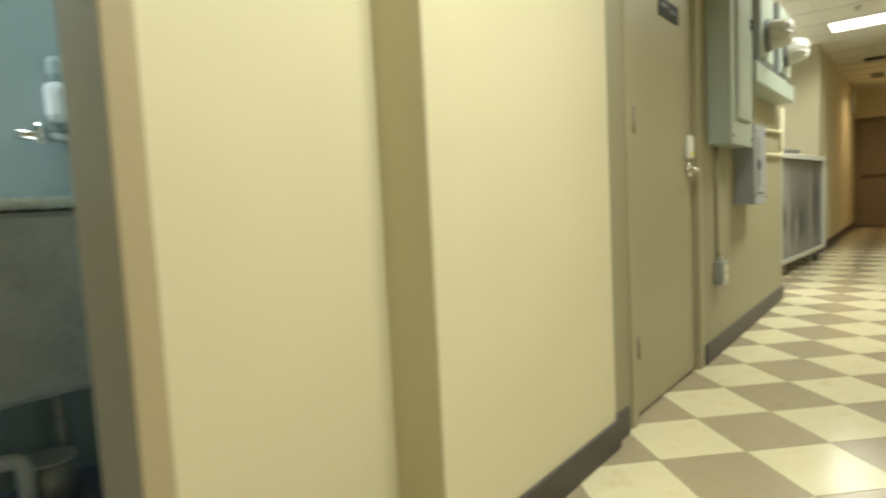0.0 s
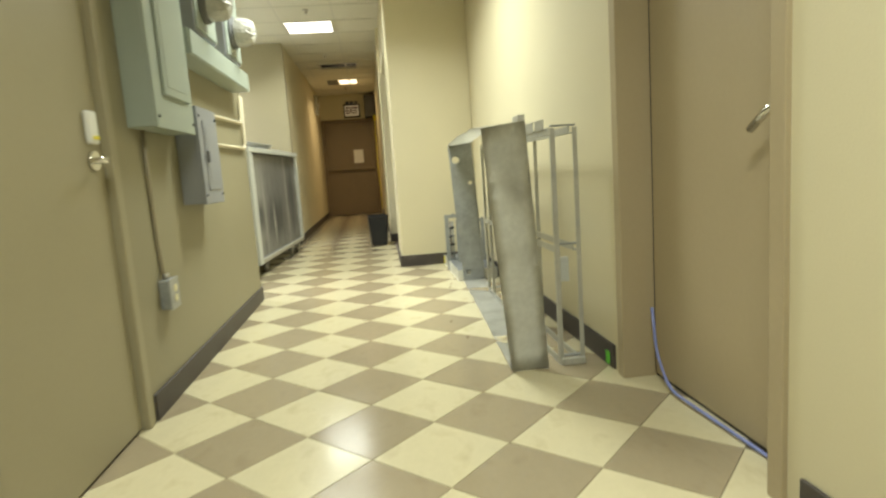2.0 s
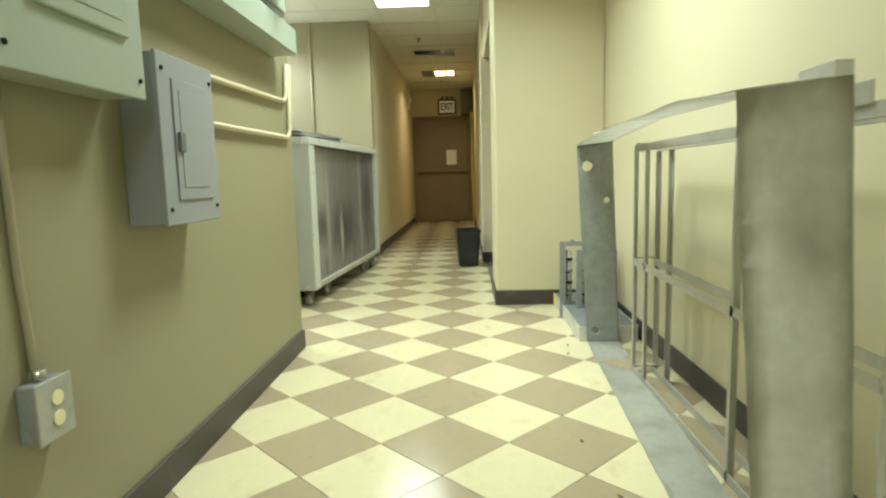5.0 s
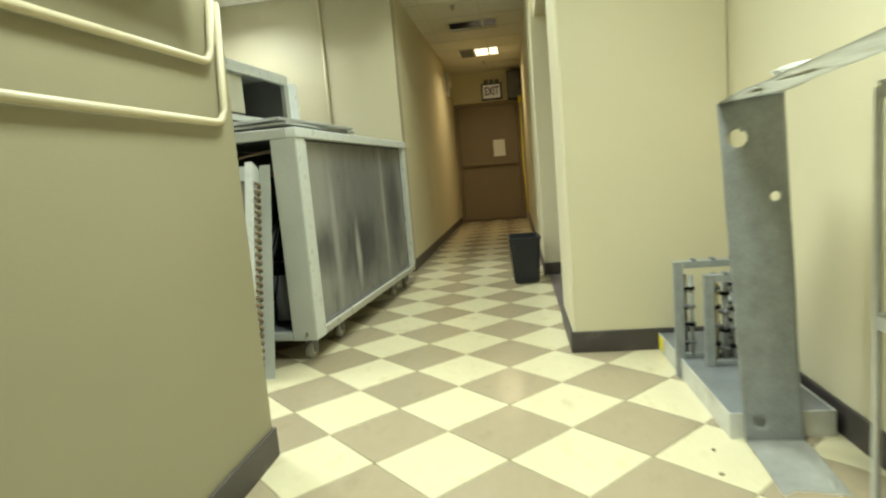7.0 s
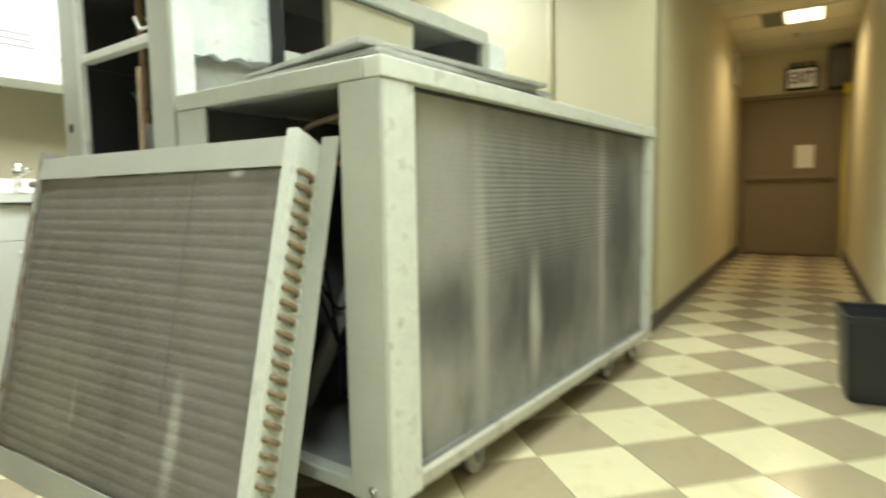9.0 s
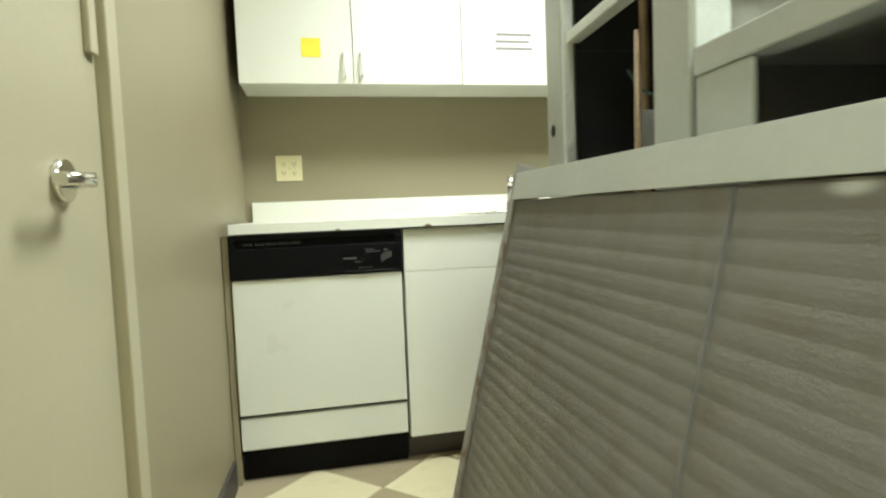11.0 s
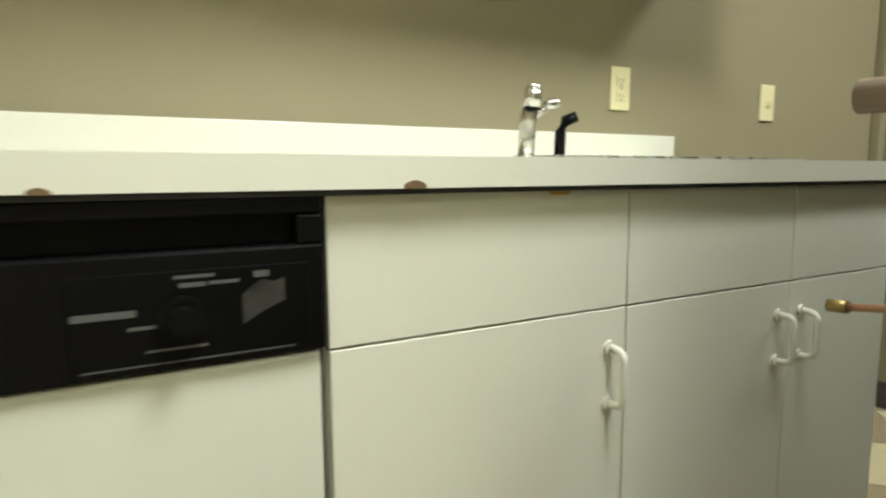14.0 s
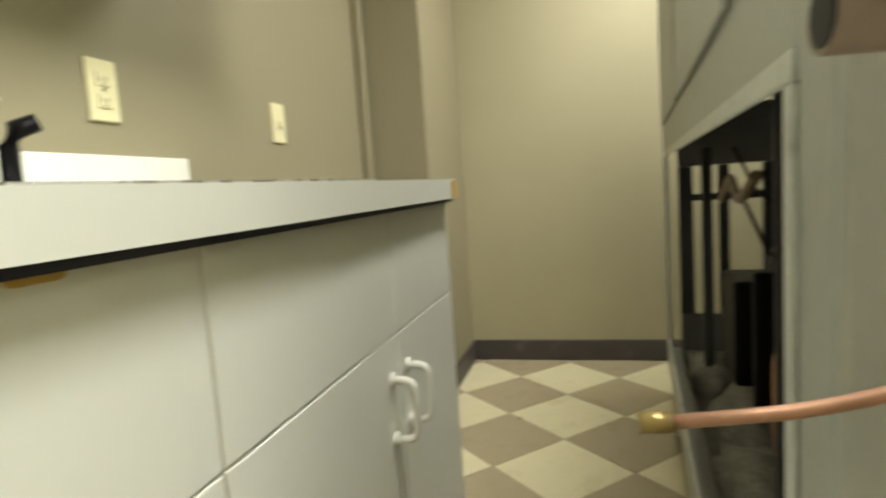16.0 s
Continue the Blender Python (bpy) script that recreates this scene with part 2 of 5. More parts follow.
WHITE_PL = material("white_plastic", (0.78, 0.77, 0.70), 0.4, var=0.03)
PAPER = material("white_paper", (0.82, 0.81, 0.76), 0.8, var=0.02)
PRINT = material("grey_print", (0.25, 0.24, 0.22), 0.8)
PALE_PRINT = material("pale_print", (0.105, 0.105, 0.11), 0.5)
YELLOW = material("yellow_label", (0.85, 0.72, 0.06), 0.6, var=0.05)
GREEN = material("green_tape", (0.12, 0.62, 0.05), 0.6, var=0.05)
BLUE_CORD = material("blue_cord", (0.22, 0.26, 0.55), 0.5)
CHIP = material("bare_particle_board", (0.17, 0.105, 0.05), 0.8, var=0.2, scale=60)
RAW_EDGE = material("yellowed_raw_edge", (0.62, 0.40, 0.10), 0.7, var=0.15, scale=40)
CARPET = material("brown_carpet", (0.13, 0.10, 0.085), 0.95, var=0.2, fine=260, bump=0.4)
JAN_WALL = material("blue_green_wall", (0.40, 0.50, 0.50), 0.5, var=0.03)
JAN_FLOOR = material("slate_floor", (0.16, 0.19, 0.26), 0.5, var=0.1)
BRASS = material("brass", (0.33, 0.24, 0.09), 0.4, metal=0.6, var=0.15, scale=40)
RED = material("red_cap", (0.55, 0.05, 0.04), 0.5)
GREEN_WIRE = material("green_wire", (0.012, 0.055, 0.035), 0.5)
DARKRED = material("dark_letters", (0.10, 0.02, 0.02), 0.6)
LAMP_ON = glow("lit_diffuser", (1.0, 0.97, 0.88), 3.2)
LAMP_WARM = glow("lit_warm_diffuser", (1.0, 0.82, 0.52), 2.6)
SIGN_ON = glow("lit_sign_face", (1.0, 0.92, 0.82), 0.04)


# ---- mesh helpers ----
def box(bm, x0, y0, z0, x1, y1, z1, bevel=0.0, mat=0):
    vs = [bm.verts.new((x, y, z)) for z in (z0, z1) for x, y in ((x0, y0), (x1, y0), (x1, y1), (x0, y1))]
    fs = [bm.faces.new([vs[i] for i in q]) for q in ((3, 2, 1, 0), (4, 5, 6, 7), (0, 1, 5, 4), (1, 2, 6, 5), (2, 3, 7, 6), (3, 0, 4, 7))]
    for f in fs:
        f.material_index = mat
    if bevel:
        es = list({e for f in fs for e in f.edges})
        bmesh.ops.bevel(bm, geom=es, offset=bevel, segments=2, affect="EDGES", profile=0.5)
    return bm


def boxes(*rows, bevel=0.0):
    bm = bmesh.new()
    for r in rows:
        box(bm, *r, bevel=bevel)
    return bm


def tube(bm, pts, r, seg=10, cap=True):
    """A round pipe along a line of points, with mitred bends."""
    pts = [Vector(p) for p in pts]
    rings = []
    up = Vector((0.123, 0.456, 0.88)).normalized()
    for i, p in enumerate(pts):
        d0 = (p - pts[i - 1]).normalized() if i else (pts[1] - p).normalized()
        d1 = (pts[i + 1] - p).normalized() if i + 1 < len(pts) else d0
        d = (d0 + d1).normalized()
        a = d.cross(up).normalized()
        b = d.cross(a).normalized()
        k = 1 / max(0.4, d.dot(d1))
        rings.append([bm.verts.new(p + (a * math.cos(t) + b * math.sin(t)) * r * (k if 0 < i < len(pts) - 1 else 1))
                      for t in (2 * math.pi * j / seg for j in range(seg))])
    for q0, q1 in zip(rings, rings[1:]):
        for j in range(seg):
            f = bm.faces.new((q0[j], q0[(j + 1) % seg], q1[(j + 1) % seg], q1[j]))
            f.smooth = True
    if cap:
        bm.faces.new(rings[0])
        bm.faces.new(list(reversed(rings[-1])))
    return bm


def bend(pts, r=0.06, n=5):
    """Rounds the corners of a line of points."""
    pts = [Vector(p) for p in pts]
    out = [pts[0]]
    for a, b, c in zip(pts, pts[1:], pts[2:]):
        p, q = b + (a - b).normalized() * r, b + (c - b).normalized() * r
        for i in range(n + 1):
            t = i / n
            out.append(p * (1 - t) ** 2 + b * 2 * t * (1 - t) + q * t * t)
    out.append(pts[-1])
    return out


def cyl(bm, p0, p1, r, seg=16):
    return tube(bm, [p0, p1], r, seg)


def mesh_of(name, bm, mats):
    bmesh.ops.recalc_face_normals(bm, faces=bm.faces)
    me = bpy.data.meshes.new(name)
    bm.to_mesh(me)
    bm.free()
    for m in mats if isinstance(mats, (list, tuple)) else (mats,):
        me.materials.append(m)
    return me


def part(name, bm, mats, parent, label=""):
    ob = new(name, mesh_of(name, bm, mats))
    ob.parent = parent
    return tagged(ob, label)


def solid(name, bm, mats, label="", category="", group="", kind="", at=None):
    ob = new(name, mesh_of(name, bm, mats))
    if at:
        ob.matrix_basis = at
    return tagged(ob, label, category, group, kind)


def thing(name, at, label, category, group=""):
    ob = new(name)
    ob.empty_display_size = 0.1
    ob.matrix_basis = at
    return tagged(ob, label, category, group)


def plain(name, bm, mat, label=""):
    return solid(name, bm, mat, label, kind="structure")


# ---- walls ----
LW, RW = 0.08, 1.95          # faces of the passage walls
ALC = 5.53                   # side wall of the kitchen alcove
BACK, KW = 9.28, -2.79       # alcove back wall and counter wall
CL, CR = -0.08, 1.17         # faces of the far corridor
END = 14.60
plain("wall_west_start", boxes((-0.20, -2.0, 0, -0.05, -0.38, CEIL), (-0.20, -0.38, 2.12, -0.05, 0.64, CEIL), (-0.20, 0.64, 0, -0.05, 1.19, CEIL)), PAINT)
plain("wall_west_pier", boxes((-0.20, 1.19, 0, 0.10, 2.15, CEIL), bevel=0.006), PAINT)
plain("wall_west", boxes((-0.08, 2.15, 0, LW, 2.36, CEIL), (-0.08, 2.36, 2.11, LW, 3.27, CEIL), (-0.08, 3.27, 0, LW, ALC, CEIL)), WEST_TAN_DIMMED)
SM = pose(LW, ALC, 0, 0, 0, -2.05)   # the alcove's south wall runs slightly askew
plain("wall_alcove_south", boxes((-3.02, -0.15, 0, -1.33, 0, CEIL), (-1.33, -0.15, 2.11, -0.29, 0, CEIL), (-0.29, -0.15, 0, -0.16, 0, CEIL)), KITCHEN_WALL_SHADED).matrix_basis = SM
plain("wall_counter", boxes((KW - 0.15, ALC, 0, KW, 8.61, CEIL)), KITCHEN_WALL_SHADED)
plain("wall_alcove_jog", boxes((KW - 0.15, 8.61, 0, -2.53, BACK, CEIL)), KITCHEN_WALL_SHADED)
plain("wall_alcove_north", boxes((KW - 0.15, BACK, 0, CL, BACK + 0.15, CEIL)), NORTH_TAN_LIT)
plain("wall_corridor_west", boxes((CL - 0.15, BACK + 0.15, 0, CL, END, CEIL)), PAINT)
plain("wall_end", boxes((CL - 0.15, END, 0, -0.04, END + 0.15, CEIL), (-0.04, END, 2.14, 1.10, END + 0.15, CEIL), (1.10, END, 0, CR + 0.15, END + 0.15, CEIL)), PAINT)
plain("wall_corridor_east", boxes((CR, 8.68, 0, CR + 0.15, END, CEIL)), PAINT)
plain("wall_recess", boxes((CR + 0.15, 8.68, 0, 2.25, 8.83, CEIL), (2.25, 7.14, 0, 2.40, 8.83, CEIL), (RW, 6.99, 0, 2.40, 7.14, CEIL), (1.20, 7.14, 2.13, 1.35, 8.68, CEIL)), PAINT)
plain("wall_east_pier", boxes((1.20, 6.54, 0, RW, 7.14, CEIL), bevel=0.012), PAINT)
plain("wall_east", boxes((RW, -2.0, 0, RW + 0.15, 2.33, CEIL), (RW, 2.33, 2.11, RW + 0.15, 3.26, CEIL), (RW, 3.26, 0, RW + 0.15, 6.99, CEIL)), PAINT)
plain("wall_south", boxes((-0.20, -2.15, 0, RW + 0.15, -2.0, CEIL)), PAINT)
plain("wall_janitor_back", boxes((-1.55, -1.3, 0, -1.45, 1.2, CEIL)), JAN_WALL)
plain("wall_janitor_north", boxes((-1.45, 1.05, 0, -0.20, 1.19, CEIL)), JAN_WALL)
plain("wall_janitor_south", boxes((-1.45, -1.3, 0, -0.20, -1.2, CEIL)), JAN_WALL)
plain("wall_door_backs", boxes((-0.20, 2.3, 0, -0.09, 3.35, 2.3), (RW + 0.16, 2.2, 0, RW + 0.22, 3.4, 2.3), (-1.4, ALC - 0.32, 0, -0.1, ALC - 0.20, 2.3), (-0.2, END + 0.16, 0, 1.3, END + 0.22, 2.3)), PAINT)

BH, BT = 0.105, 0.012
for nm, row in (
    ("baseboard_pier_west", (0.10, 1.19, 0, 0.10 + BT, 2.15 + BT, BH)),
    ("baseboard_west_start", (-0.05, 0.66, 0, -0.05 + BT, 1.19, BH)),
    ("baseboard_west_short", (LW, 2.16 + BT, 0, LW + BT, 2.30, BH)),
    ("baseboard_west", (LW, 3.33, 0, LW + BT, ALC + BT, BH)),
    ("baseboard_counter_wall", (KW, 7.42, 0, KW + BT, 8.61, BH)),
    ("baseboard_jog_face", (KW + BT, 8.61 - BT, 0, -2.53 + BT, 8.61, BH)),
    ("baseboard_jog", (-2.53, 8.61, 0, -2.53 + BT, BACK - BT, BH)),
    ("baseboard_north", (-2.53, BACK - BT, 0, CL + BT, BACK, BH)),
    ("baseboard_corridor_west", (CL, BACK, 0, CL + BT, END, BH)),
    ("baseboard_corridor_east", (CR - BT, 8.68 - BT, 0, CR, END, BH)),
    ("baseboard_recess", (CR, 8.68 - BT, 0, 2.25, 8.68, BH)),
    ("baseboard_pier_face", (1.20 - BT, 6.54 - BT, 0, RW, 6.54, BH)),
    ("baseboard_pier_side", (1.20 - BT, 6.54, 0, 1.20, 7.14, BH)),
    ("baseboard_east", (RW - BT, 3.34, 0, RW, 6.54 - BT, BH)),
    ("baseboard_east_start", (RW - BT, -2.0, 0, RW, 2.25, BH)),
):
    plain(nm, boxes(row, bevel=0.004), BASE)

plain("baseboard_alcove_south", boxes((-2.22, 0, 0, -1.39, BT, BH), bevel=0.004), BASE).matrix_basis = SM
plain("baseboard_alcove_corner", boxes((-0.23, 0, 0, -0.001, BT, BH), bevel=0.004), BASE).matrix_basis = SM

# a shallow pipe chase in the corner beside the counter wall, a thin pipe on the alcove back wall
plain("trim_corner_chase", boxes((KW, 8.555, 0.11, KW + 0.035, 8.60, CEIL), bevel=0.006), KITCHEN_WALL_SHADED)


# ---- ceiling ----
def ceiling():
    bm = bmesh.new()
    holes = [(lx - hx, ly - hy, lx + hx, ly + hy) for lx, ly, hx, hy, *_ in LAMPS] + [(0.28, 10.90, 0.87, 11.33)]
    xs = sorted({-3.1, 2.5} | {h[0] for h in holes} | {h[2] for h in holes})
    ys = sorted({-2.2, 14.9} | {h[1] for h in holes} | {h[3] for h in holes})
    for xa, xb in zip(xs, xs[1:]):
        for ya, yb in zip(ys, ys[1:]):
            cx, cy = (xa + xb) / 2, (ya + yb) / 2
            if not any(h[0] < cx < h[2] and h[1] < cy < h[3] for h in holes):
                box(bm, xa, ya, CEIL, xb, yb, CEIL + 0.02)
    box(bm, -3.1, -2.2, CEIL + 0.30, 2.5, 14.9, CEIL + 0.34, mat=2)
    for i in range(-6, 5):
        x = 0.085 + 0.61 * i
        box(bm, x - 0.012, -2.2, CEIL - 0.004, x + 0.012, 14.9, CEIL - 0.0005, mat=1)
    for i in range(-18, 12):
        y = 8.215 + 0.61 * i
        if -2.2 < y < 14.8:
            box(bm, -3.1, y - 0.012, CEIL - 0.006, 2.5, y + 0.012, CEIL - 0.0025, mat=1)
    plain("ceiling", bm, [CEIL_TILE, CEIL_BAR, DARK])


ceiling()


def ceiling_light(lx, ly, hx, hy, glass, label):
    t = thing("ceiling_light", pose(lx, ly, CEIL), label, "ceiling light", "ceiling lights")
    bm = bmesh.new()
    w = 0.025
    for r in ((-hx, -hy, hx, -hy + w), (-hx, hy - w, hx, hy), (-hx, -hy + w, -hx + w, hy - w), (hx - w, -hy + w, hx, hy - w)):
        box(bm, r[0], r[1], -0.008, r[2], r[3], 0.08, bevel=0.002)
    part("frame", bm, CEIL_BAR, t)
    part("diffuser", boxes((-hx + w, -hy + w, 0.0, hx - w, hy - w, 0.012)), glass, t, "glowing acrylic diffuser")


for lx, ly, hx, hy, watts, colour in LAMPS:
    warm = colour is WARM_LIGHT
    ceiling_light(lx, ly, hx, hy, LAMP_WARM if warm else LAMP_ON,
                  "warm dim fluorescent ceiling panel in the far corridor" if warm else "square white lit fluorescent panel in the tiled ceiling")
ceiling_light(-1.2, 0.0, 0.29, 0.29, LAMP_ON, "cool white fluorescent panel in the janitor closet")
solid("ceiling_light_cover", boxes((0.27, 12.52, CEIL - 0.008, 0.465, 13.09, CEIL - 0.0065)), GREY_IN, "unlit grey half of the far light panel", "light cover")
vent = thing("ceiling_vent", pose(0.575, 11.11, CEIL), "open dark ceiling vent with a drooping pale flap", "vent")
part("frame", boxes((-0.32, -0.24, -0.012, 0.32, -0.21, 0.02), (-0.32, 0.21, -0.012, 0.32, 0.24, 0.02), (-0.32, -0.21, -0.012, -0.29, 0.21, 0.02), (0.29, -0.21, -0.012, 0.32, 0.21, 0.02)), CEIL_BAR, vent)
bm = boxes((-0.28, -0.20, -0.004, 0.28, 0.20, 0.004))
bmesh.ops.rotate(bm, verts=bm.verts, cent=(0, 0.2, 0), matrix=Matrix.Rotation(radians(-13), 3, "X"))
bmesh.ops.translate(bm, verts=bm.verts, vec=(0, 0.03, 0.10))
part("flap", bm, CEIL_TILE, vent, "tilted ceiling panel inside the vent")
for sx, sy in ((0.42, 7.75), (0.42, 10.2), (0.58, 13.6)):
    s = thing("sprinkler", pose(sx, sy, CEIL), "small metal sprinkler head under the ceiling", "sprinkler", "ceiling sprinklers")
    part("escutcheon", cyl(bmesh.new(), (0, 0, -0.001), (0, 0, -0.012), 0.035), STEEL, s)
    part("head", cyl(cyl(bmesh.new(), (0, 0, -0.012), (0, 0, -0.045), 0.010), (0, 0, -0.045), (0, 0, -0.049), 0.022), STEEL, s)


# ---- doors ----
def door_leaf(t, w, h, thick, mat):
    """A slab from (0, 0, 0) along +y, its face at x = 0, the slab going to -x."""
    return part("leaf", boxes((-thick, 0.004, 0.012, 0, w - 0.004, h - 0.004), bevel=0.003), mat, t)


def jambs(t, w, h, depth, proud, face, mat):
    """Steel frame round an opening w wide in y: posts and head, reaching proud of the wall face."""
    c = 0.055
    x0, x1 = -depth, proud
    part("jamb", boxes((x0, -c, 0, x1, 0, h + c), bevel=0.003), mat, t)
    part("jamb", boxes((x0, w, 0, x1, w + c, h + c), bevel=0.003), mat, t)
    part("head", boxes((x0, 0, h, x1, w, h + c), bevel=0.003), mat, t)


def hinge(t, y, z, x):
    bm = cyl(bmesh.new(), (x + 0.018, y + 0.010, z - 0.05), (x + 0.018, y + 0.010, z + 0.05), 0.006, 8)
    box(bm, x + 0.009, y + 0.006, z - 0.048, x + 0.0125, y + 0.016, z + 0.048)
    box(bm, x - 0.009, y + 0.012, z - 0.048, x - 0.004, y + 0.045, z + 0.048)
    part("hinge", bm, HINGE, t)


def lever(t, y, z, x, way, droop=0.004, r=0.010):
    bm = cyl(bmesh.new(), (x, y, z), (x + 0.012, y, z), 0.033, 20)
    cyl(bm, (x + 0.012, y, z), (x + 0.05, y, z), 0.012, 12)
    tube(bm, bend([(x + 0.045, y, z), (x + 0.055, y + way * 0.03, z), (x + 0.05, y + way * 0.115, z - droop)], 0.015), r, 10)
    part("lever_handle", bm, CHROME, t, "chrome lever handle")


d = thing("door_west", pose(LW - 0.02, 2.40, 0), "closed tan painted metal door with a lever and keypad", "door")
tagged(d, kind="structure")
door_leaf(d, 0.85, 2.08, 0.045, OLIVE)
jambs(d, 0.85, 2.08, 0.06, 0.028, 0, OLIVE)
for z in (0.31, 1.18, 1.92):
    hinge(d, 0.0, z, 0.010)
lever(d, 0.765, 1.0, 0, -1)
bm = boxes((0, 0.735, 1.055, 0.022, 0.795, 1.165), bevel=0.008)
kp = part("keypad", bm, WHITE_PL, d, "white plastic keypad lock with small keys")
part("lock_button", boxes((0.022, 0.745, 1.07, 0.026, 0.785, 1.082), bevel=0.001), YELLOW, kp)
part("kick_gap", boxes((-0.04, 0.0, 0.0, -0.01, 0.85, 0.011)), DARK, d)
sg = part("name_plate", boxes((0.0, 0.39, 1.655, 0.004, 0.65, 1.735), bevel=0.001), BLACK, d, "black door sign with pale unreadable lettering")
part("print_bar", boxes((0.004, 0.42, 1.70, 0.0052, 0.50, 1.715), (0.004, 0.53, 1.69, 0.0052, 0.61, 1.705)), PALE_PRINT, sg)

d = thing("door_east", pose(RW + 0.12, 3.23, 0, 0, 0, 180), "closed tan metal door set back in its frame", "door")
tagged(d, kind="structure")
door_leaf(d, 0.87, 2.08, 0.028, TAN)
jambs(d, 0.87, 2.08, 0.03, 0.135, 0, TAN)
lever(d, 0.79, 0.99, 0, -1, 0.05, 0.0115)
part("kick_gap", boxes((-0.02, 0.0, 0.0, -0.005, 0.87, 0.011)), DARK, d)
# Thin near-black strip stands in for the shadow line between jamb and leaf.
part("hinge_gap_shade", boxes((-0.026, 0.0003, 0.012, 0.0006, 0.0036, 2.076)), DARK, d)

d = thing("door_alcove", SM @ pose(-0.32, -0.015, 0, 0, 0, 90), "closed tan metal door with a lever and closer", "door")
tagged(d, kind="structure")
door_leaf(d, 0.98, 2.08, 0.045, ALCOVE_DOOR)
jambs(d, 0.98, 2.08, 0.06, 0.022, 0, ALCOVE_DOOR)
lever(d, 0.80, 1.02, 0, -1)
for z in (0.31, 1.18, 1.92):
    hinge(d, 0.0, z, 0.010)
part("strike_guard", boxes((0.0, 0.93, 1.25, 0.012, 0.965, 1.62), bevel=0.003), ALCOVE_DOOR, d)

d = thing("door_exit", pose(-0.02, END + 0.03, 0, 0, 0, -90), "brown metal exit door with a crash bar", "door")
tagged(d, kind="structure")
door_leaf(d, 1.09, 2.10, 0.045, BROWN)
jambs(d, 1.09, 2.10, 0.05, 0.045, 0, BROWN)
bm = boxes((0.05, 0.06, 1.03, 0.075, 1.03, 1.075), (0, 0.05, 1.01, 0.06, 0.13, 1.09), (0, 0.93, 1.01, 0.06, 1.05, 1.09), bevel=0.004)
part("crash_bar", bm, BROWN, d, "brown horizontal push bar")
part("latch_rod", boxes((0.0, 0.53, 0.60, 0.012, 0.56, 1.0), (0.0, 0.53, 1.09, 0.012, 0.56, 1.45), bevel=0.003), BROWN, d)
part("notice", boxes((0.0, 0.62, 1.17, 0.003, 0.83, 1.47)), PAPER, d, "white paper notice taped to the door")

# ---- floor ----
plain("floor", boxes((-1.6, -2.1, -0.10, 2.4, 14.9, -0.004), (-3.1, 5.3, -0.10, -1.6, 9.5, -0.004)), GROUT)
plain("floor_recess", boxes((1.196, 7.14, -0.003, 2.25, 8.68, 0.004)), CARPET)
plain("floor_janitor", boxes((-1.45, -1.2, -0.003, -0.12, 1.05, 0.003)), JAN_FLOOR)

# ---- far corridor ----
ex = thing("exit_sign", pose(0.64, END - 0.02, 2.33), "white lit exit sign with dark letters above the door", "exit sign")
part("housing", boxes((-0.18, -0.05, -0.145, 0.18, 0.02, 0.145), bevel=0.008), BLACK, ex)
face = part("face", boxes((-0.155, -0.056, -0.12, 0.155, -0.051, 0.12), bevel=0.001), SIGN_ON, ex, "glowing white sign face")
txt = bpy.data.curves.new("letters", "FONT")
txt.body, txt.size, txt.align_x, txt.align_y, txt.extrude = "EXIT", 0.20, "CENTER", "CENTER", 0.001
txt.offset = 0.004
tx = new("letters", txt)
tx.matrix_basis = pose(0, -0.058, 0, 90, 0, 0) @ Matrix.Diagonal((0.62, 1, 1, 1))
dg = bpy.context.evaluated_depsgraph_get()
me = bpy.data.meshes.new_from_object(tx.evaluated_get(dg))
lm = tx.matrix_basis.copy()
bpy.data.objects.remove(tx)
me.materials.clear()
me.materials.append(DARKRED)
lt = new("letters", me)
lt.matrix_basis = lm
lt.parent = ex
tagged(lt, "dark letters reading EXIT")
part("lamp_head", boxes((-0.13, -0.04, 0.15, -0.06, 0.01, 0.21), (-0.03, -0.04, 0.15, 0.04, 0.01, 0.21), (0.07, -0.04, 0.15, 0.14, 0.01, 0.21), bevel=0.012), GREY_IN, ex)
ub = thing("junction_cabinet", pose(1.03, END - 0.10, 2.40), "dark box mounted high beside the exit sign", "wall box")
part("body", boxes((-0.11, -0.09, -0.25, 0.13, 0.10, 0.25), bevel=0.01), DARK, ub)
part("door", boxes((-0.095, -0.098, -0.23, 0.115, -0.0905, 0.23), bevel=0.003), GREY_IN, ub)
bm = tube(bmesh.new(), [(1.125, 14.45, 2.12), (1.128, 14.42, 1.6), (1.12, 14.43, 1.1), (1.135, 14.40, 0.6), (1.14, 14.38, 0.10)], 0.011, 8)
cb = thing("yellow_cable", pose(0, 0, 0), "yellow cable hanging down the corridor wall by the exit door", "cable")
part("cord", bm, YELLOW, cb)
part("bracket", boxes((1.10, 14.40, 2.08, 1.168, 14.50, 2.20), bevel=0.008), YELLOW, cb)
wd = thing("wall_strobe", pose(CL, 13.62, 2.38), "pale alarm box on the corridor wall under the ceiling", "alarm")
part("body", boxes((0, -0.06, -0.20, 0.06, 0.06, 0.20), bevel=0.008), UNIT, wd)
part("lens", boxes((0.06, -0.03, -0.05, 0.085, 0.03, 0.05), bevel=0.01), WHITE_PL, wd)


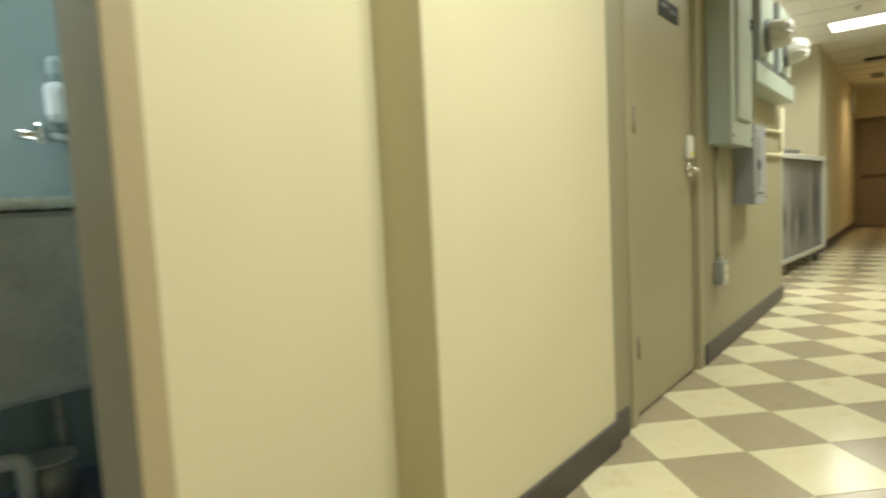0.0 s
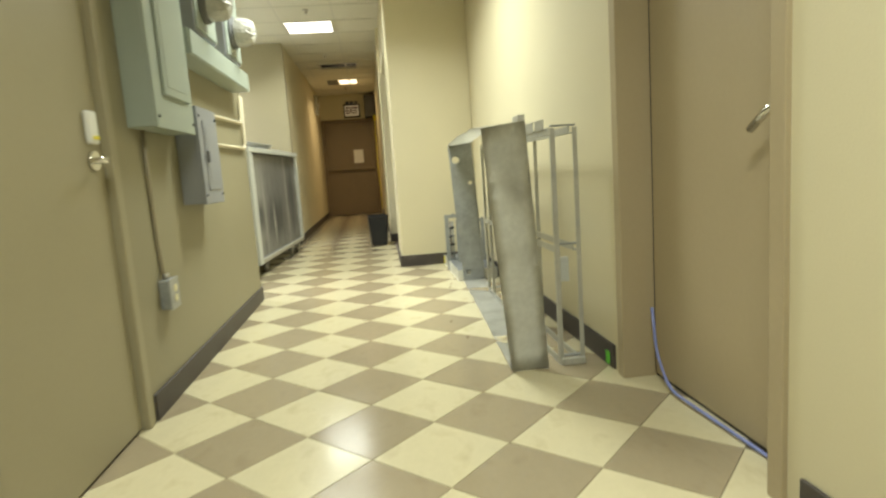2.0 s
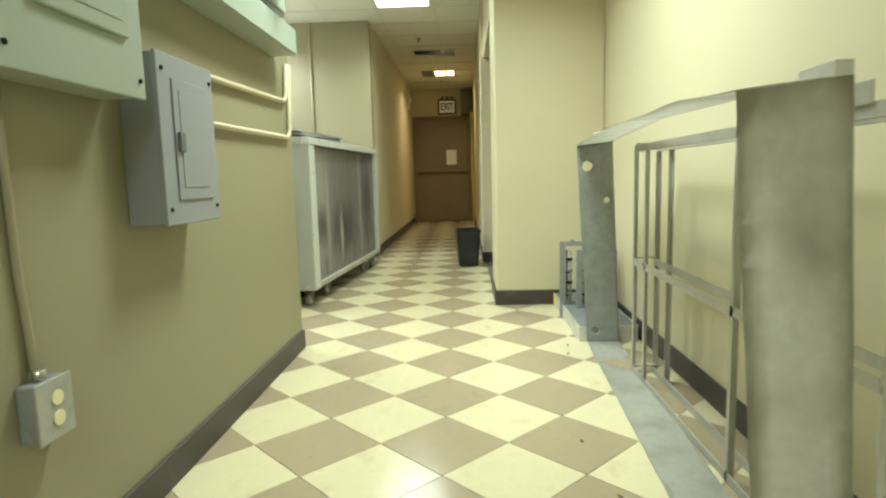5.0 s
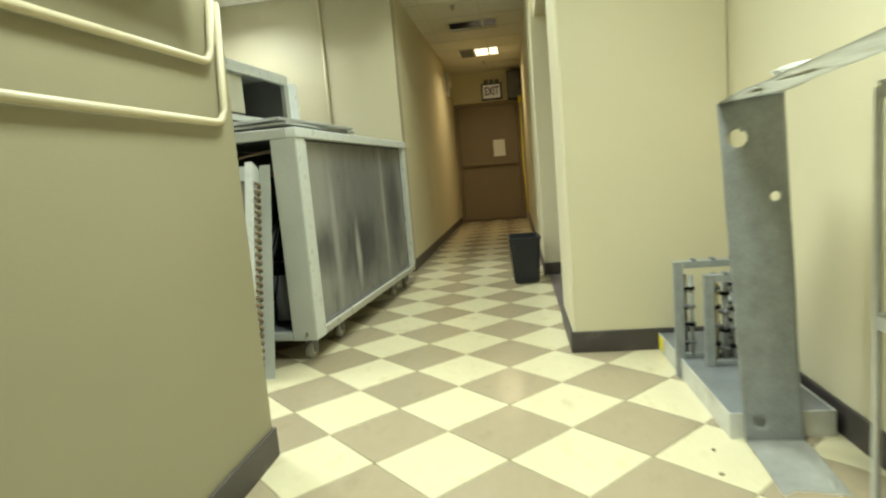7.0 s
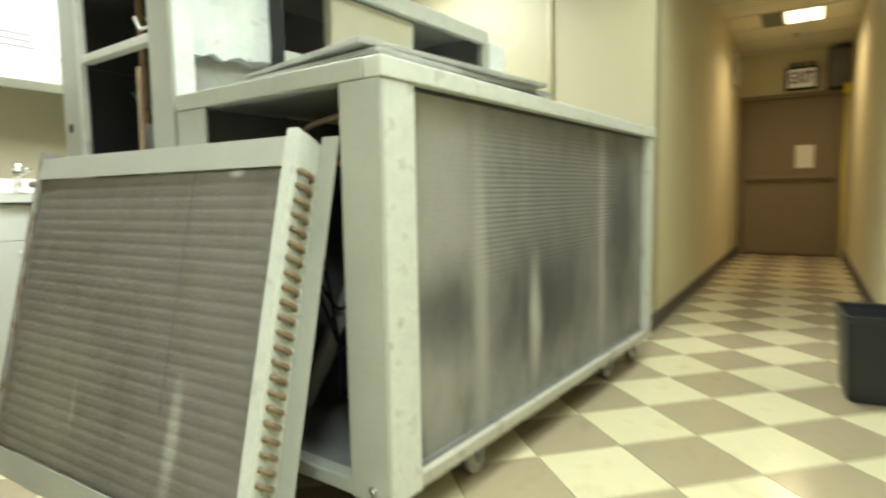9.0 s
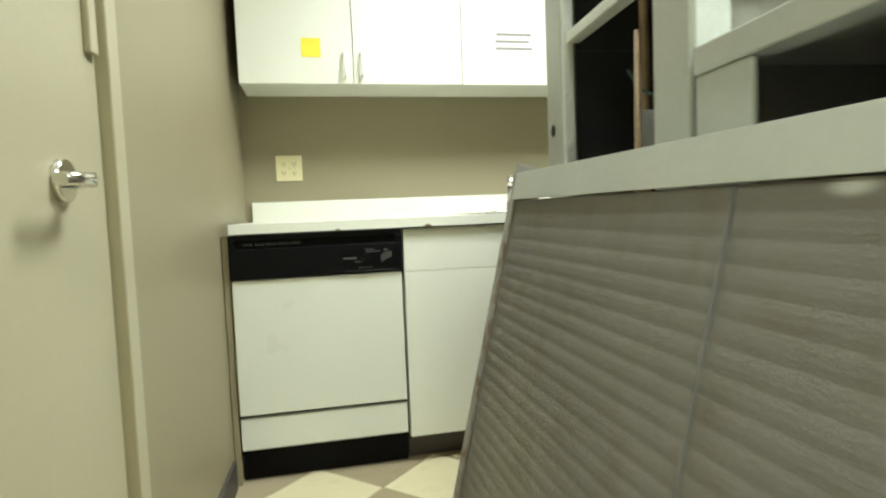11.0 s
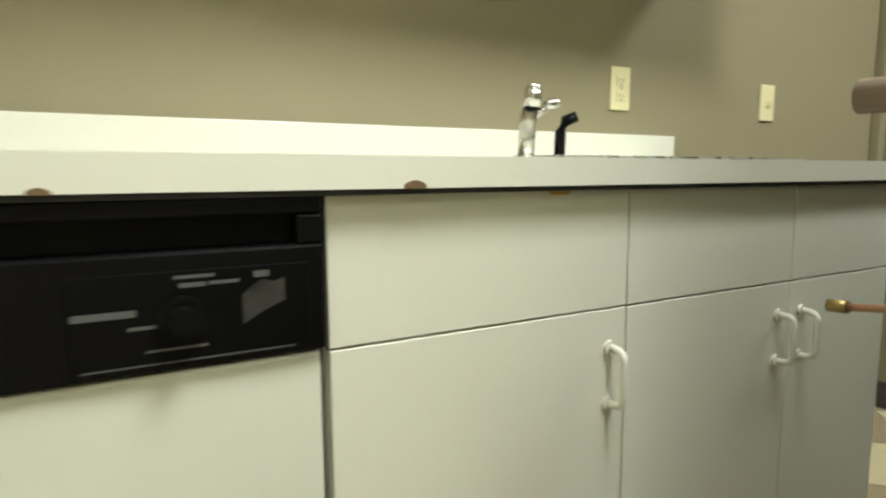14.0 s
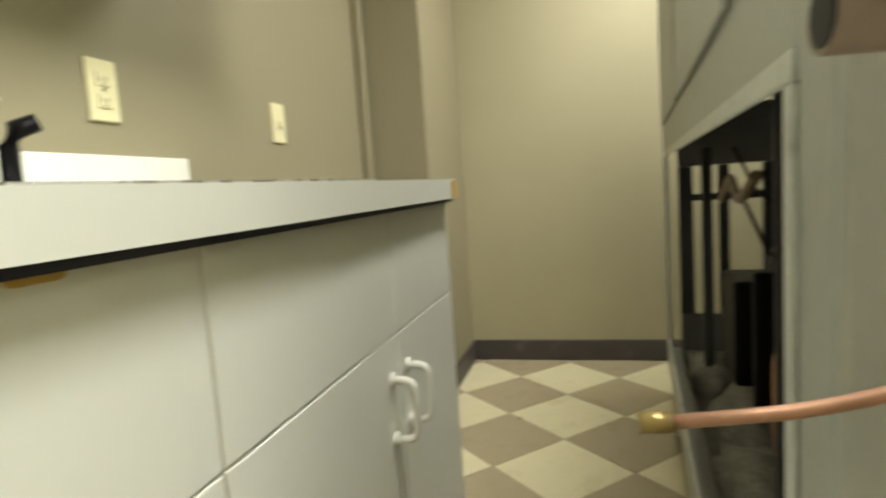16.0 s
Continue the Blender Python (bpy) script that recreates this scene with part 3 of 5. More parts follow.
def plate(name, at, w, h, gangs, label, switch=False):
    """A cover plate that faces +x, w wide in y, centred on the pose."""
    t = thing(name, at, label, "switch" if switch else "outlet")
    part("cover_plate", boxes((0, -w / 2, -h / 2, 0.006, w / 2, h / 2), bevel=0.002), IVORY, t)
    for i in range(gangs):
        yc = (i - (gangs - 1) / 2) * 0.046
        if switch:
            part("toggle", boxes((0.006, yc - 0.005, -0.012, 0.016, yc + 0.005, 0.008), bevel=0.002), IVORY, t)
            continue
        for zc in (-0.02, 0.02):
            so = part("socket", boxes((0.006, yc - 0.016, zc - 0.0135, 0.0085, yc + 0.016, zc + 0.0135), bevel=0.002), IVORY, t)
            part("slot", boxes((0.0085, yc - 0.008, zc - 0.004, 0.0089, yc - 0.006, zc + 0.006), (0.0085, yc + 0.005, zc - 0.004, 0.0089, yc + 0.007, zc + 0.006), (0.0085, yc - 0.003, zc - 0.011, 0.0089, yc + 0.002, zc - 0.007)), DARK, so)
    part("screw", cyl(bmesh.new(), (0.006, 0, 0), (0.0075, 0, 0), 0.003, 8), STEEL, t)
    return t


plate("wall_outlet", pose(CR, 9.70, 0.47, 0, 0, 180), 0.07, 0.115, 1, "ivory outlet low on the corridor wall")
plate("double_outlet", pose(KW, 5.83, 1.168), 0.115, 0.115, 2, "ivory double outlet above the counter backsplash")
plate("wall_outlet", pose(KW, 7.267, 1.14), 0.07, 0.115, 1, "ivory outlet on the wall behind the sink")
plate("light_switch", pose(KW, 7.912, 1.135), 0.07, 0.115, 1, "ivory light switch beyond the end of the counter", True)


def trash_can():
    t = thing("trash_can", pose(1.00, 8.50, 0, 0, 0, 4), "empty charcoal plastic wastebasket by the corridor corner", "trash can")

    def shell(rows, close):
        bm = bmesh.new()
        rings = [[bm.verts.new((sx * w + cx, sy * dd + cy, z)) for sx, sy, cx, cy in
                  ((-1, -1, 0, 0.02), (-1, -1, 0.02, 0), (1, -1, -0.02, 0), (1, -1, 0, 0.02), (1, 1, 0, -0.02), (1, 1, -0.02, 0), (-1, 1, 0.02, 0), (-1, 1, 0, -0.02))]
                 for z, w, dd in rows]
        for a, b in zip(rings, rings[1:] + ([] if close else rings[:1])):
            for k in range(8):
                bm.faces.new((a[k], a[(k + 1) % 8], b[(k + 1) % 8], b[k]))
        if close:
            bm.faces.new(rings[0])
            bm.faces.new(rings[-1])
        return bm
    part("bin", shell(((0.0, 0.090, 0.135), (0.012, 0.098, 0.143), (0.344, 0.118, 0.178), (0.344, 0.114, 0.174), (0.02, 0.092, 0.137)), True), CAN, t)
    part("rim", shell(((0.3445, 0.1185, 0.1785), (0.36, 0.126, 0.186), (0.372, 0.126, 0.186), (0.372, 0.115, 0.175), (0.3445, 0.1135, 0.1735)), False), CAN, t)


trash_can()
solid("wall_pipe", tube(bmesh.new(), [(-0.76, BACK - 0.02, 1.0), (-0.76, BACK - 0.02, CEIL)], 0.012, 8), CONDUIT, "thin painted pipe up the alcove back wall", "pipe")


# ---- electrical gear on the west wall ----
def breaker_panel(at, w, dep, h, mat, label, cat, latch):
    """A cabinet on the wall, w long in y, with a trim plate and an inset door."""
    t = thing("breaker_panel", at, label, cat)
    part("body", boxes((0, 0, 0, dep - 0.012, w, h), bevel=0.004), mat, t)
    tr = part("trim_plate", boxes((dep - 0.012, -0.004, -0.004, dep, w + 0.004, h + 0.004), bevel=0.003), mat, t)
    a, b, z0, z1 = w * 0.20, w * 0.86, h * 0.14, h * 0.87
    lift = 0.012 if mat is PANEL_G else 0.005
    dr = part("door", boxes((dep, a, z0, dep + lift, b, z1), bevel=0.4 * lift), mat, t)
    part("door_skin", boxes((dep + lift, a + 0.03, z0 + 0.035, dep + lift + 0.002, b - 0.03, z1 - 0.03), bevel=0.0008), mat, dr)
    part("latch", boxes((dep + lift, latch[0], latch[1], dep + lift + 0.010, latch[0] + 0.03, latch[1] + 0.055), bevel=0.003), BLACK if mat is PANEL_G else GREY_IN, dr)
    for y, z in ((0.02, 0.04), (w - 0.02, 0.04), (0.02, h - 0.04), (w - 0.02, h - 0.04)):
        part("screw", cyl(bmesh.new(), (dep, y, z), (dep + 0.004, y, z), 0.006, 8), BLACK, tr)
    return t


breaker_panel(pose(LW, 3.44, 1.13), 0.47, 0.115, 0.92, PANEL_G, "large sage green electrical panel on the wall", "electrical panel", (0.37, 0.62))
breaker_panel(pose(LW, 3.985, 0.805), 0.33, 0.11, 0.46, PANEL_B, "small blue-grey breaker box with a latched door", "electrical panel", (0.075, 0.20))
jb = thing("outlet_box", pose(LW, 3.58, 0.455), "steel surface box with a yellowish duplex outlet", "outlet")
part("box_body", boxes((0, -0.05, -0.062, 0.042, 0.05, 0.062), bevel=0.006), RACK_STEEL, jb)
part("cover", boxes((0.042, -0.053, -0.065, 0.047, 0.053, 0.065), bevel=0.002), GALV_D, jb)
for z in (-0.022, 0.022):
    part("socket", cyl(bmesh.new(), (0.047, 0.004, z), (0.0505, 0.004, z), 0.0165, 14), IVORY, jb)
part("connector", cyl(bmesh.new(), (0.02, -0.005, 0.062), (0.02, -0.005, 0.085), 0.014, 10), STEEL, jb)
solid("armoured_cable", tube(bmesh.new(), [(0.095, 3.555, 1.128), (0.090, 3.56, 0.95), (0.088, 3.565, 0.75), (0.09, 3.575, 0.60), (0.09, 3.575, 0.535)], 0.0085, 8), BROWN_CABLE,
      "brown cable from the green panel down to the outlet box", "cable")
solid("conduit", tube(bmesh.new(), bend([(LW + 0.018, 4.315, 1.235), (LW + 0.018, 4.45, 1.285), (LW + 0.018, 5.40, 1.31), (LW + 0.018, 5.44, 1.50)], 0.05), 0.0115, 8), CONDUIT,
      "painted conduit along the wall bending up to the trough", "conduit", "wall conduits")
solid("conduit", tube(bmesh.new(), bend([(LW + 0.018, 4.315, 1.12), (LW + 0.018, 5.44, 1.135), (LW + 0.018, 5.475, 1.50)], 0.06), 0.0115, 8), CONDUIT,
      "painted conduit along the wall bending up to the trough", "conduit", "wall conduits")
TROUGH = 1.30
tr = thing("wire_trough", pose(LW, 3.97, 1.505), "long sage green wiring trough on the wall", "wire trough")
part("body", boxes((0, 0, 0, 0.118, TROUGH, 0.118), bevel=0.003), PANEL_G, tr)
part("cover", boxes((0.118, 0.01, 0.004, 0.126, TROUGH - 0.01, 0.116), bevel=0.002), PANEL_G, tr)
part("end_plate", boxes((0.002, TROUGH, 0.002, 0.124, TROUGH + 0.006, 0.116)), PANEL_G, tr)

def crumpled(name, at, size, mat, label, cat, seed):
    bm = bmesh.new()
    bmesh.ops.create_icosphere(bm, subdivisions=3, radius=1)
    for v in bm.verts:
        k = 1 + 0.45 * noise.noise(v.co * 2.6 + Vector((seed, 0, 0))) + 0.2 * noise.noise(v.co * 6 + Vector((0, seed, 0)))
        v.co = Vector((v.co.x * size[0], v.co.y * size[1], v.co.z * size[2])) * k
    for f in bm.faces:
        f.smooth = True
    return solid(name, bm, mat, label, cat, at=at)



def meter_socket(y, seed):
    """A box on the wall above the trough with a round meter ring and a cover wrapped in plastic."""
    t = thing("meter_socket", pose(LW, y, 1.655), "grey-green electric meter box with a plastic-wrapped round cover", "electric meter", "meter boxes")
    w, h, dep = 0.40, 0.47, 0.105
    part("body", boxes((0, -w / 2, 0, dep, w / 2, h), bevel=0.005), PANEL_B, t)
    part("cover", boxes((dep + 0.0005, -w / 2 + 0.012, 0.014, dep + 0.009, w / 2 - 0.012, h - 0.014), bevel=0.003), PANEL_G, t)
    part("nipple", cyl(bmesh.new(), (0.055, 0.02, -0.031), (0.055, 0.02, 0), 0.02, 12), GREY_IN, t)
    zc, yc = 0.165, -0.03
    part("ring", cyl(cyl(bmesh.new(), (dep + 0.009, yc, zc), (dep + 0.030, yc, zc), 0.098, 28), (dep + 0.030, yc, zc), (dep + 0.040, yc, zc), 0.090, 28), GREY_IN, t, "dark round meter ring")
    bm = bmesh.new()
    rings = []
    for k, (x, r) in enumerate(((0.040, 0.086), (0.055, 0.088), (0.085, 0.085), (0.115, 0.078), (0.138, 0.066), (0.150, 0.040), (0.154, 0.012))):
        ring = []
        for q in range(28):
            a = 2 * math.pi * q / 28
            n = 1 + (0.10 if k else 0.0) * noise.noise(Vector((math.cos(a) * 2.6, math.sin(a) * 2.6, k * 0.7 + seed)))
            ring.append(bm.verts.new((dep + x + 0.012 * noise.noise(Vector((q * 0.9, k, seed))), yc + r * n * math.cos(a), zc + r * n * math.sin(a))))
        rings.append(ring)
    for p, q in zip(rings, rings[1:]):
        for k in range(28):
            bm.faces.new((p[k], p[(k + 1) % 28], q[(k + 1) % 28], q[k]))
    bm.faces.new(rings[0])
    bm.faces.new(rings[-1])
    part("wrapped_dome", bm, PLASTIC_FILM, t, "crinkled translucent plastic film over the meter cover")


meter_socket(4.98, 3.0)
meter_socket(4.36, 9.0)

# ---- sheet metal and racks along the east wall ----


def sheet_frame():
    """A rectangular sheet steel rim standing on its long edge and leaning a little."""
    t = thing("sheet_metal_frame", pose(1.60, 3.44, 0, 0, 0, -3.2), "bent galvanised sheet steel frame standing against the wall", "metal frame")
    e = 0.004

    def strip(a, b, c, dd, n, m=4, holes=()):
        """A sheet with a slightly wavy surface through four corners."""
        bm = bmesh.new()
        g = []
        for i in range(n + 1):
            row = []
            for j in range(m + 1):
                u, v = i / n, j / m
                p = (Vector(a) * (1 - u) + Vector(b) * u) * (1 - v) + (Vector(dd) * (1 - u) + Vector(c) * u) * v
                row.append(bm.verts.new(p))
            g.append(row)
        for i in range(n):
            for j in range(m):
                f = bm.faces.new((g[i][j], g[i + 1][j], g[i + 1][j + 1], g[i][j + 1]))
                f.smooth = True
        for hx, hz, hr in holes:
            away = {v: math.hypot(v.co.x - hx, v.co.z - hz) for v in bm.verts}
            for v, k in away.items():
                if 0 < abs(k - hr) < 0.0075:
                    v.co.x, v.co.z = hx + (v.co.x - hx) * hr / k, hz + (v.co.z - hz) * hr / k
            bmesh.ops.delete(bm, geom=[f for f in bm.faces if math.hypot(f.calc_center_median().x - hx, f.calc_center_median().z - hz) < hr * 0.97], context="FACES_ONLY")
        nrm = (Vector(b) - Vector(a)).cross(Vector(dd) - Vector(a)).normalized()
        for v in bm.verts:
            v.co += nrm * 0.012 * noise.noise(v.co * 3.1)
        geom = bmesh.ops.solidify(bm, geom=bm.faces[:], thickness=0.003)
        return bm

    L = 2.12
    part("near_upright", strip((-0.08, 0, 0.002), (-0.155, 0, 1.045), (0.030, 0, 1.065), (0.085, 0, 0.002), 14), GALV, t)
    far = strip((-0.08, L, 0.002), (-0.14, L, 1.06), (0.045, L, 1.08), (0.09, L, 0.002), 80, 16, holes=((-0.085, 0.955, 0.028), (0.018, 0.775, 0.015), (-0.035, 0.068, 0.017)))
    part("far_upright", far, RACK_STEEL, t, "dull upright with punched holes")
    part("bottom_sheet", strip((-0.08, 0.004, 0.005), (-0.08, L, 0.005), (0.09, L, 0.005), (0.085, 0.004, 0.005), 20), GALV, t)
    bowed = strip((-0.155, 0.004, 1.047), (-0.14, L, 1.062), (0.045, L, 1.082), (0.03, 0.004, 1.067), 20)
    for v in bowed.verts:
        v.co.z += 0.025 * math.sin(math.pi * min(1, max(0, v.co.y / L)))
    part("top_sheet", bowed, GALV, t, "bowed top sheet")
    part("end_tab", boxes((0.0, 0.002, 1.062, 0.03, 0.12, 1.090)), GALV, t)


sheet_frame()
crumpled("foam_scrap", pose(1.62, 5.16, 1.094), (0.035, 0.07, 0.011), WHITE_PL, "white foam scrap on top of the metal frame", "foam", 2)
solid("yellow_tag", boxes((1.60, 5.36, 1.078, 1.64, 5.43, 1.081)), YELLOW, "yellow tag lying on the metal frame", "tag")


def angle_rack():
    t = thing("angle_iron_rack", pose(1.80, 3.47, 0), "welded grey angle iron rack frame against the wall", "rack")
    a, k = 0.019, 0.004

    def ang(x, y, z0, z1, sx, sy):
        return boxes((min(x, x + sx * a), min(y, y + sy * k), z0, max(x, x + sx * a), max(y, y + sy * k), z1),
                     (min(x, x + sx * k), min(y + sy * k, y + sy * a), z0, max(x, x + sx * k), max(y + sy * k, y + sy * a), z1))
    for y, sy in ((0, 1), (0.62, 1), (1.46, -1), (1.62, -1)):
        part("upright", ang(-0.055, y, 0, 1.03, 1, sy), ZINC_ANGLE, t)
        part("upright", ang(0.06, y, 0, 1.03, -1, sy), ZINC_ANGLE, t)
    for z in (0.0, 0.50, 1.005):
        for x in (-0.055, 0.034):
            part("rail", boxes((x, 0.03, z, x + 0.004, 1.60, z + 0.03), (x + 0.0045, 0.03, z, x + 0.026, 1.60, z + 0.004)), ZINC_ANGLE, t)
        # Near crosspieces get a darker steel that holds the shade of their undersides.
        part("crosspiece", boxes((-0.05, 0.0045, z + 0.031, 0.055, 0.03, z + 0.038)), RACK_STEEL, t)
        part("crosspiece", boxes((-0.05, 1.59, z + 0.031, 0.055, 1.615, z + 0.038)), ZINC_ANGLE, t)
    for y in (0.09, 0.25, 0.5):
        part("top_tab", boxes((-0.06, y, 1.03, -0.056, y + 0.13, 1.075), bevel=0.001), ZINC_ANGLE, t)
    part("foot_channel", boxes((-0.05, -0.025, 0.0, 0.055, -0.005, 0.032), bevel=0.004), ZINC_ANGLE, t)
    part("conduit_stub", boxes((-0.02, 0.05, 0.36, 0.02, 0.075, 0.47), bevel=0.004), UNIT_TRIM, t)


angle_rack()


def low_stand():
    t = thing("drain_pan", pose(1.60, 5.585, 0), "shallow galvanised pan on the floor with a yellow tag", "metal pan")
    part("pan", boxes((0, 0, 0.0, 0.32, 1.035, 0.006), (0, 0, 0.006, 0.004, 1.035, 0.085), (0.316, 0, 0.006, 0.32, 1.035, 0.085), (0.004, 0, 0.006, 0.316, 0.004, 0.085), (0.004, 1.031, 0.006, 0.316, 1.035, 0.085)), GALV, t)
    part("tray", boxes((0.006, 0.006, 0.076, 0.314, 1.029, 0.082)), TRAY, t)
    part("tag", boxes((-0.002, 0.855, 0.012, -0.0005, 0.935, 0.078)), YELLOW, t)


low_stand()


def valve_rack():
    """Two low angle iron portals with upright tubes clamped in rows between them."""
    r = thing("valve_rack", pose(1.585, 6.00, 0), "low steel rack of clamped upright pipes beside the pan", "rack")
    for x, y, z0, z1, run in ((0.0, 0.14, 0.0, 0.485, 0.30), (0.085, 0.03, 0.083, 0.445, 0.245)):
        part("leg", boxes((x, y, z0, x + 0.034, y + 0.003, z1), (x, y + 0.003, z0, x + 0.003, y + 0.030, z1), bevel=0.0008), RACK_STEEL, r)
        part("leg", boxes((x + run - 0.034, y, 0.083, x + run, y + 0.003, z1), (x + run - 0.003, y + 0.003, 0.083, x + run, y + 0.030, z1), bevel=0.0008), RACK_STEEL, r)
        bar = boxes((x, y - 0.001, z1 + 0.0005, x + run, y + 0.036, z1 + 0.004), (x + 0.035, y - 0.004, z1 - 0.022, x + run - 0.035, y - 0.001, z1 + 0.004), bevel=0.0008)
        part("top_bar", bar, RACK_STEEL, r)
        for k in range(3):
            nx = x + 0.07 + 0.075 * k
            part("clip", boxes((nx, y - 0.006, z1 + 0.0045, nx + 0.016, y + 0.034, z1 + 0.014), bevel=0.003), GREY_IN, r)
        part("foot_bar", boxes((x + 0.036, y + 0.004, 0.084, x + run - 0.036, y + 0.024, 0.104), bevel=0.001), RACK_STEEL, r)
    for k, (x, y, rad, mat) in enumerate(((0.050, 0.185, 0.008, RUSTY), (0.066, 0.150, 0.008, RACK_STEEL), (0.135, 0.075, 0.011, BRASS_TUBE), (0.175, 0.085, 0.011, RACK_STEEL),
                                          (0.212, 0.072, 0.012, PALE_TUBE), (0.250, 0.080, 0.011, RACK_STEEL), (0.165, 0.190, 0.010, RUSTY), (0.235, 0.195, 0.010, PALE_TUBE))):
        tb = part("pipe", cyl(bmesh.new(), (x, y, 0.104 if y < 0.1 else 0.086), (x, y, 0.41 if y < 0.14 else 0.43), rad, 12), mat, r)
        for i in range(4):
            z = 0.14 + i * 0.075 + 0.012 * (k % 3)
            bm = cyl(bmesh.new(), (x, y, z - 0.007), (x, y, z + 0.007), rad * 1.75, 10)
            box(bm, x - 0.028, y - 0.005, z - 0.005, x + 0.012, y + 0.005, z + 0.005, bevel=0.0015)
            part("clamp", bm, GREY_IN if (i + k) % 2 else BLACK, tb)


valve_rack()
solid("tape_mark", boxes((RW - BT - 0.0025, 3.38, 0.010, RW - BT - 0.0005, 3.42, 0.065)), GREEN, "bright green tape on the baseboard by the door", "tape")
solid("blue_cord", tube(bmesh.new(), bend([(2.03, 3.17, 0.30), (2.035, 3.15, 0.12), (2.02, 3.02, 0.02), (2.045, 2.6, 0.012), (2.05, 2.42, 0.012)], 0.06), 0.006, 6), BLUE_CORD, "thin blue cord along the foot of the door", "cord")

# dark crumbs and a scuff of dirt on the tiles
for k, (x, y) in enumerate(((1.377, 4.369), (1.417, 4.018), (1.502, 5.364), (1.526, 5.511), (-2.201, 8.514))):
    crumpled("floor_crumb", pose(x, y, 0.002, 0, 0, 50 * k), (0.005, 0.008, 0.003), CHIP, "small dark crumb of dirt on the floor tiles", "debris", 11 + k)

# ---- the large air handling unit ----
UM = pose(-0.105, 6.54, 0, 0, 0, -4.3)
ULEN, ZB, ZT = 2.12, 0.125, 1.22
XM, XL, xf = -0.86, -1.68, -1.00
RAIL, RIM = 0.042, 0.05      # heights of the base rail and the top rim


def caster(t, x, y):
    bm = cyl(bmesh.new(), (x - 0.016, y, 0.047), (x + 0.016, y, 0.047), 0.047, 20)
    w = part("wheel", bm, CASTER, t, "pale grey caster wheel")
    part("hub", cyl(bmesh.new(), (x - 0.019, y, 0.047), (x + 0.019, y, 0.047), 0.024, 12), STEEL, w)
    part("fork", boxes((x - 0.026, y - 0.02, 0.04, x - 0.021, y + 0.03, 0.115), (x + 0.021, y - 0.02, 0.04, x + 0.026, y + 0.03, 0.115), (x - 0.045, y - 0.045, 0.115, x + 0.045, y + 0.045, 0.1245)), GREY_IN, w)


def rect_rim(x, y0, y1, z0, z1, w, dep):
    """A frame in a plane of constant x, reaching from x to x - dep."""
    return boxes((x - dep, y0, z0, x, y1, z0 + w), (x - dep, y0, z1 - w, x, y1, z1), (x - dep, y0, z0 + w, x, y0 + w, z1 - w), (x - dep, y1 - w, z0 + w, x, y1, z1 - w), bevel=0.003)


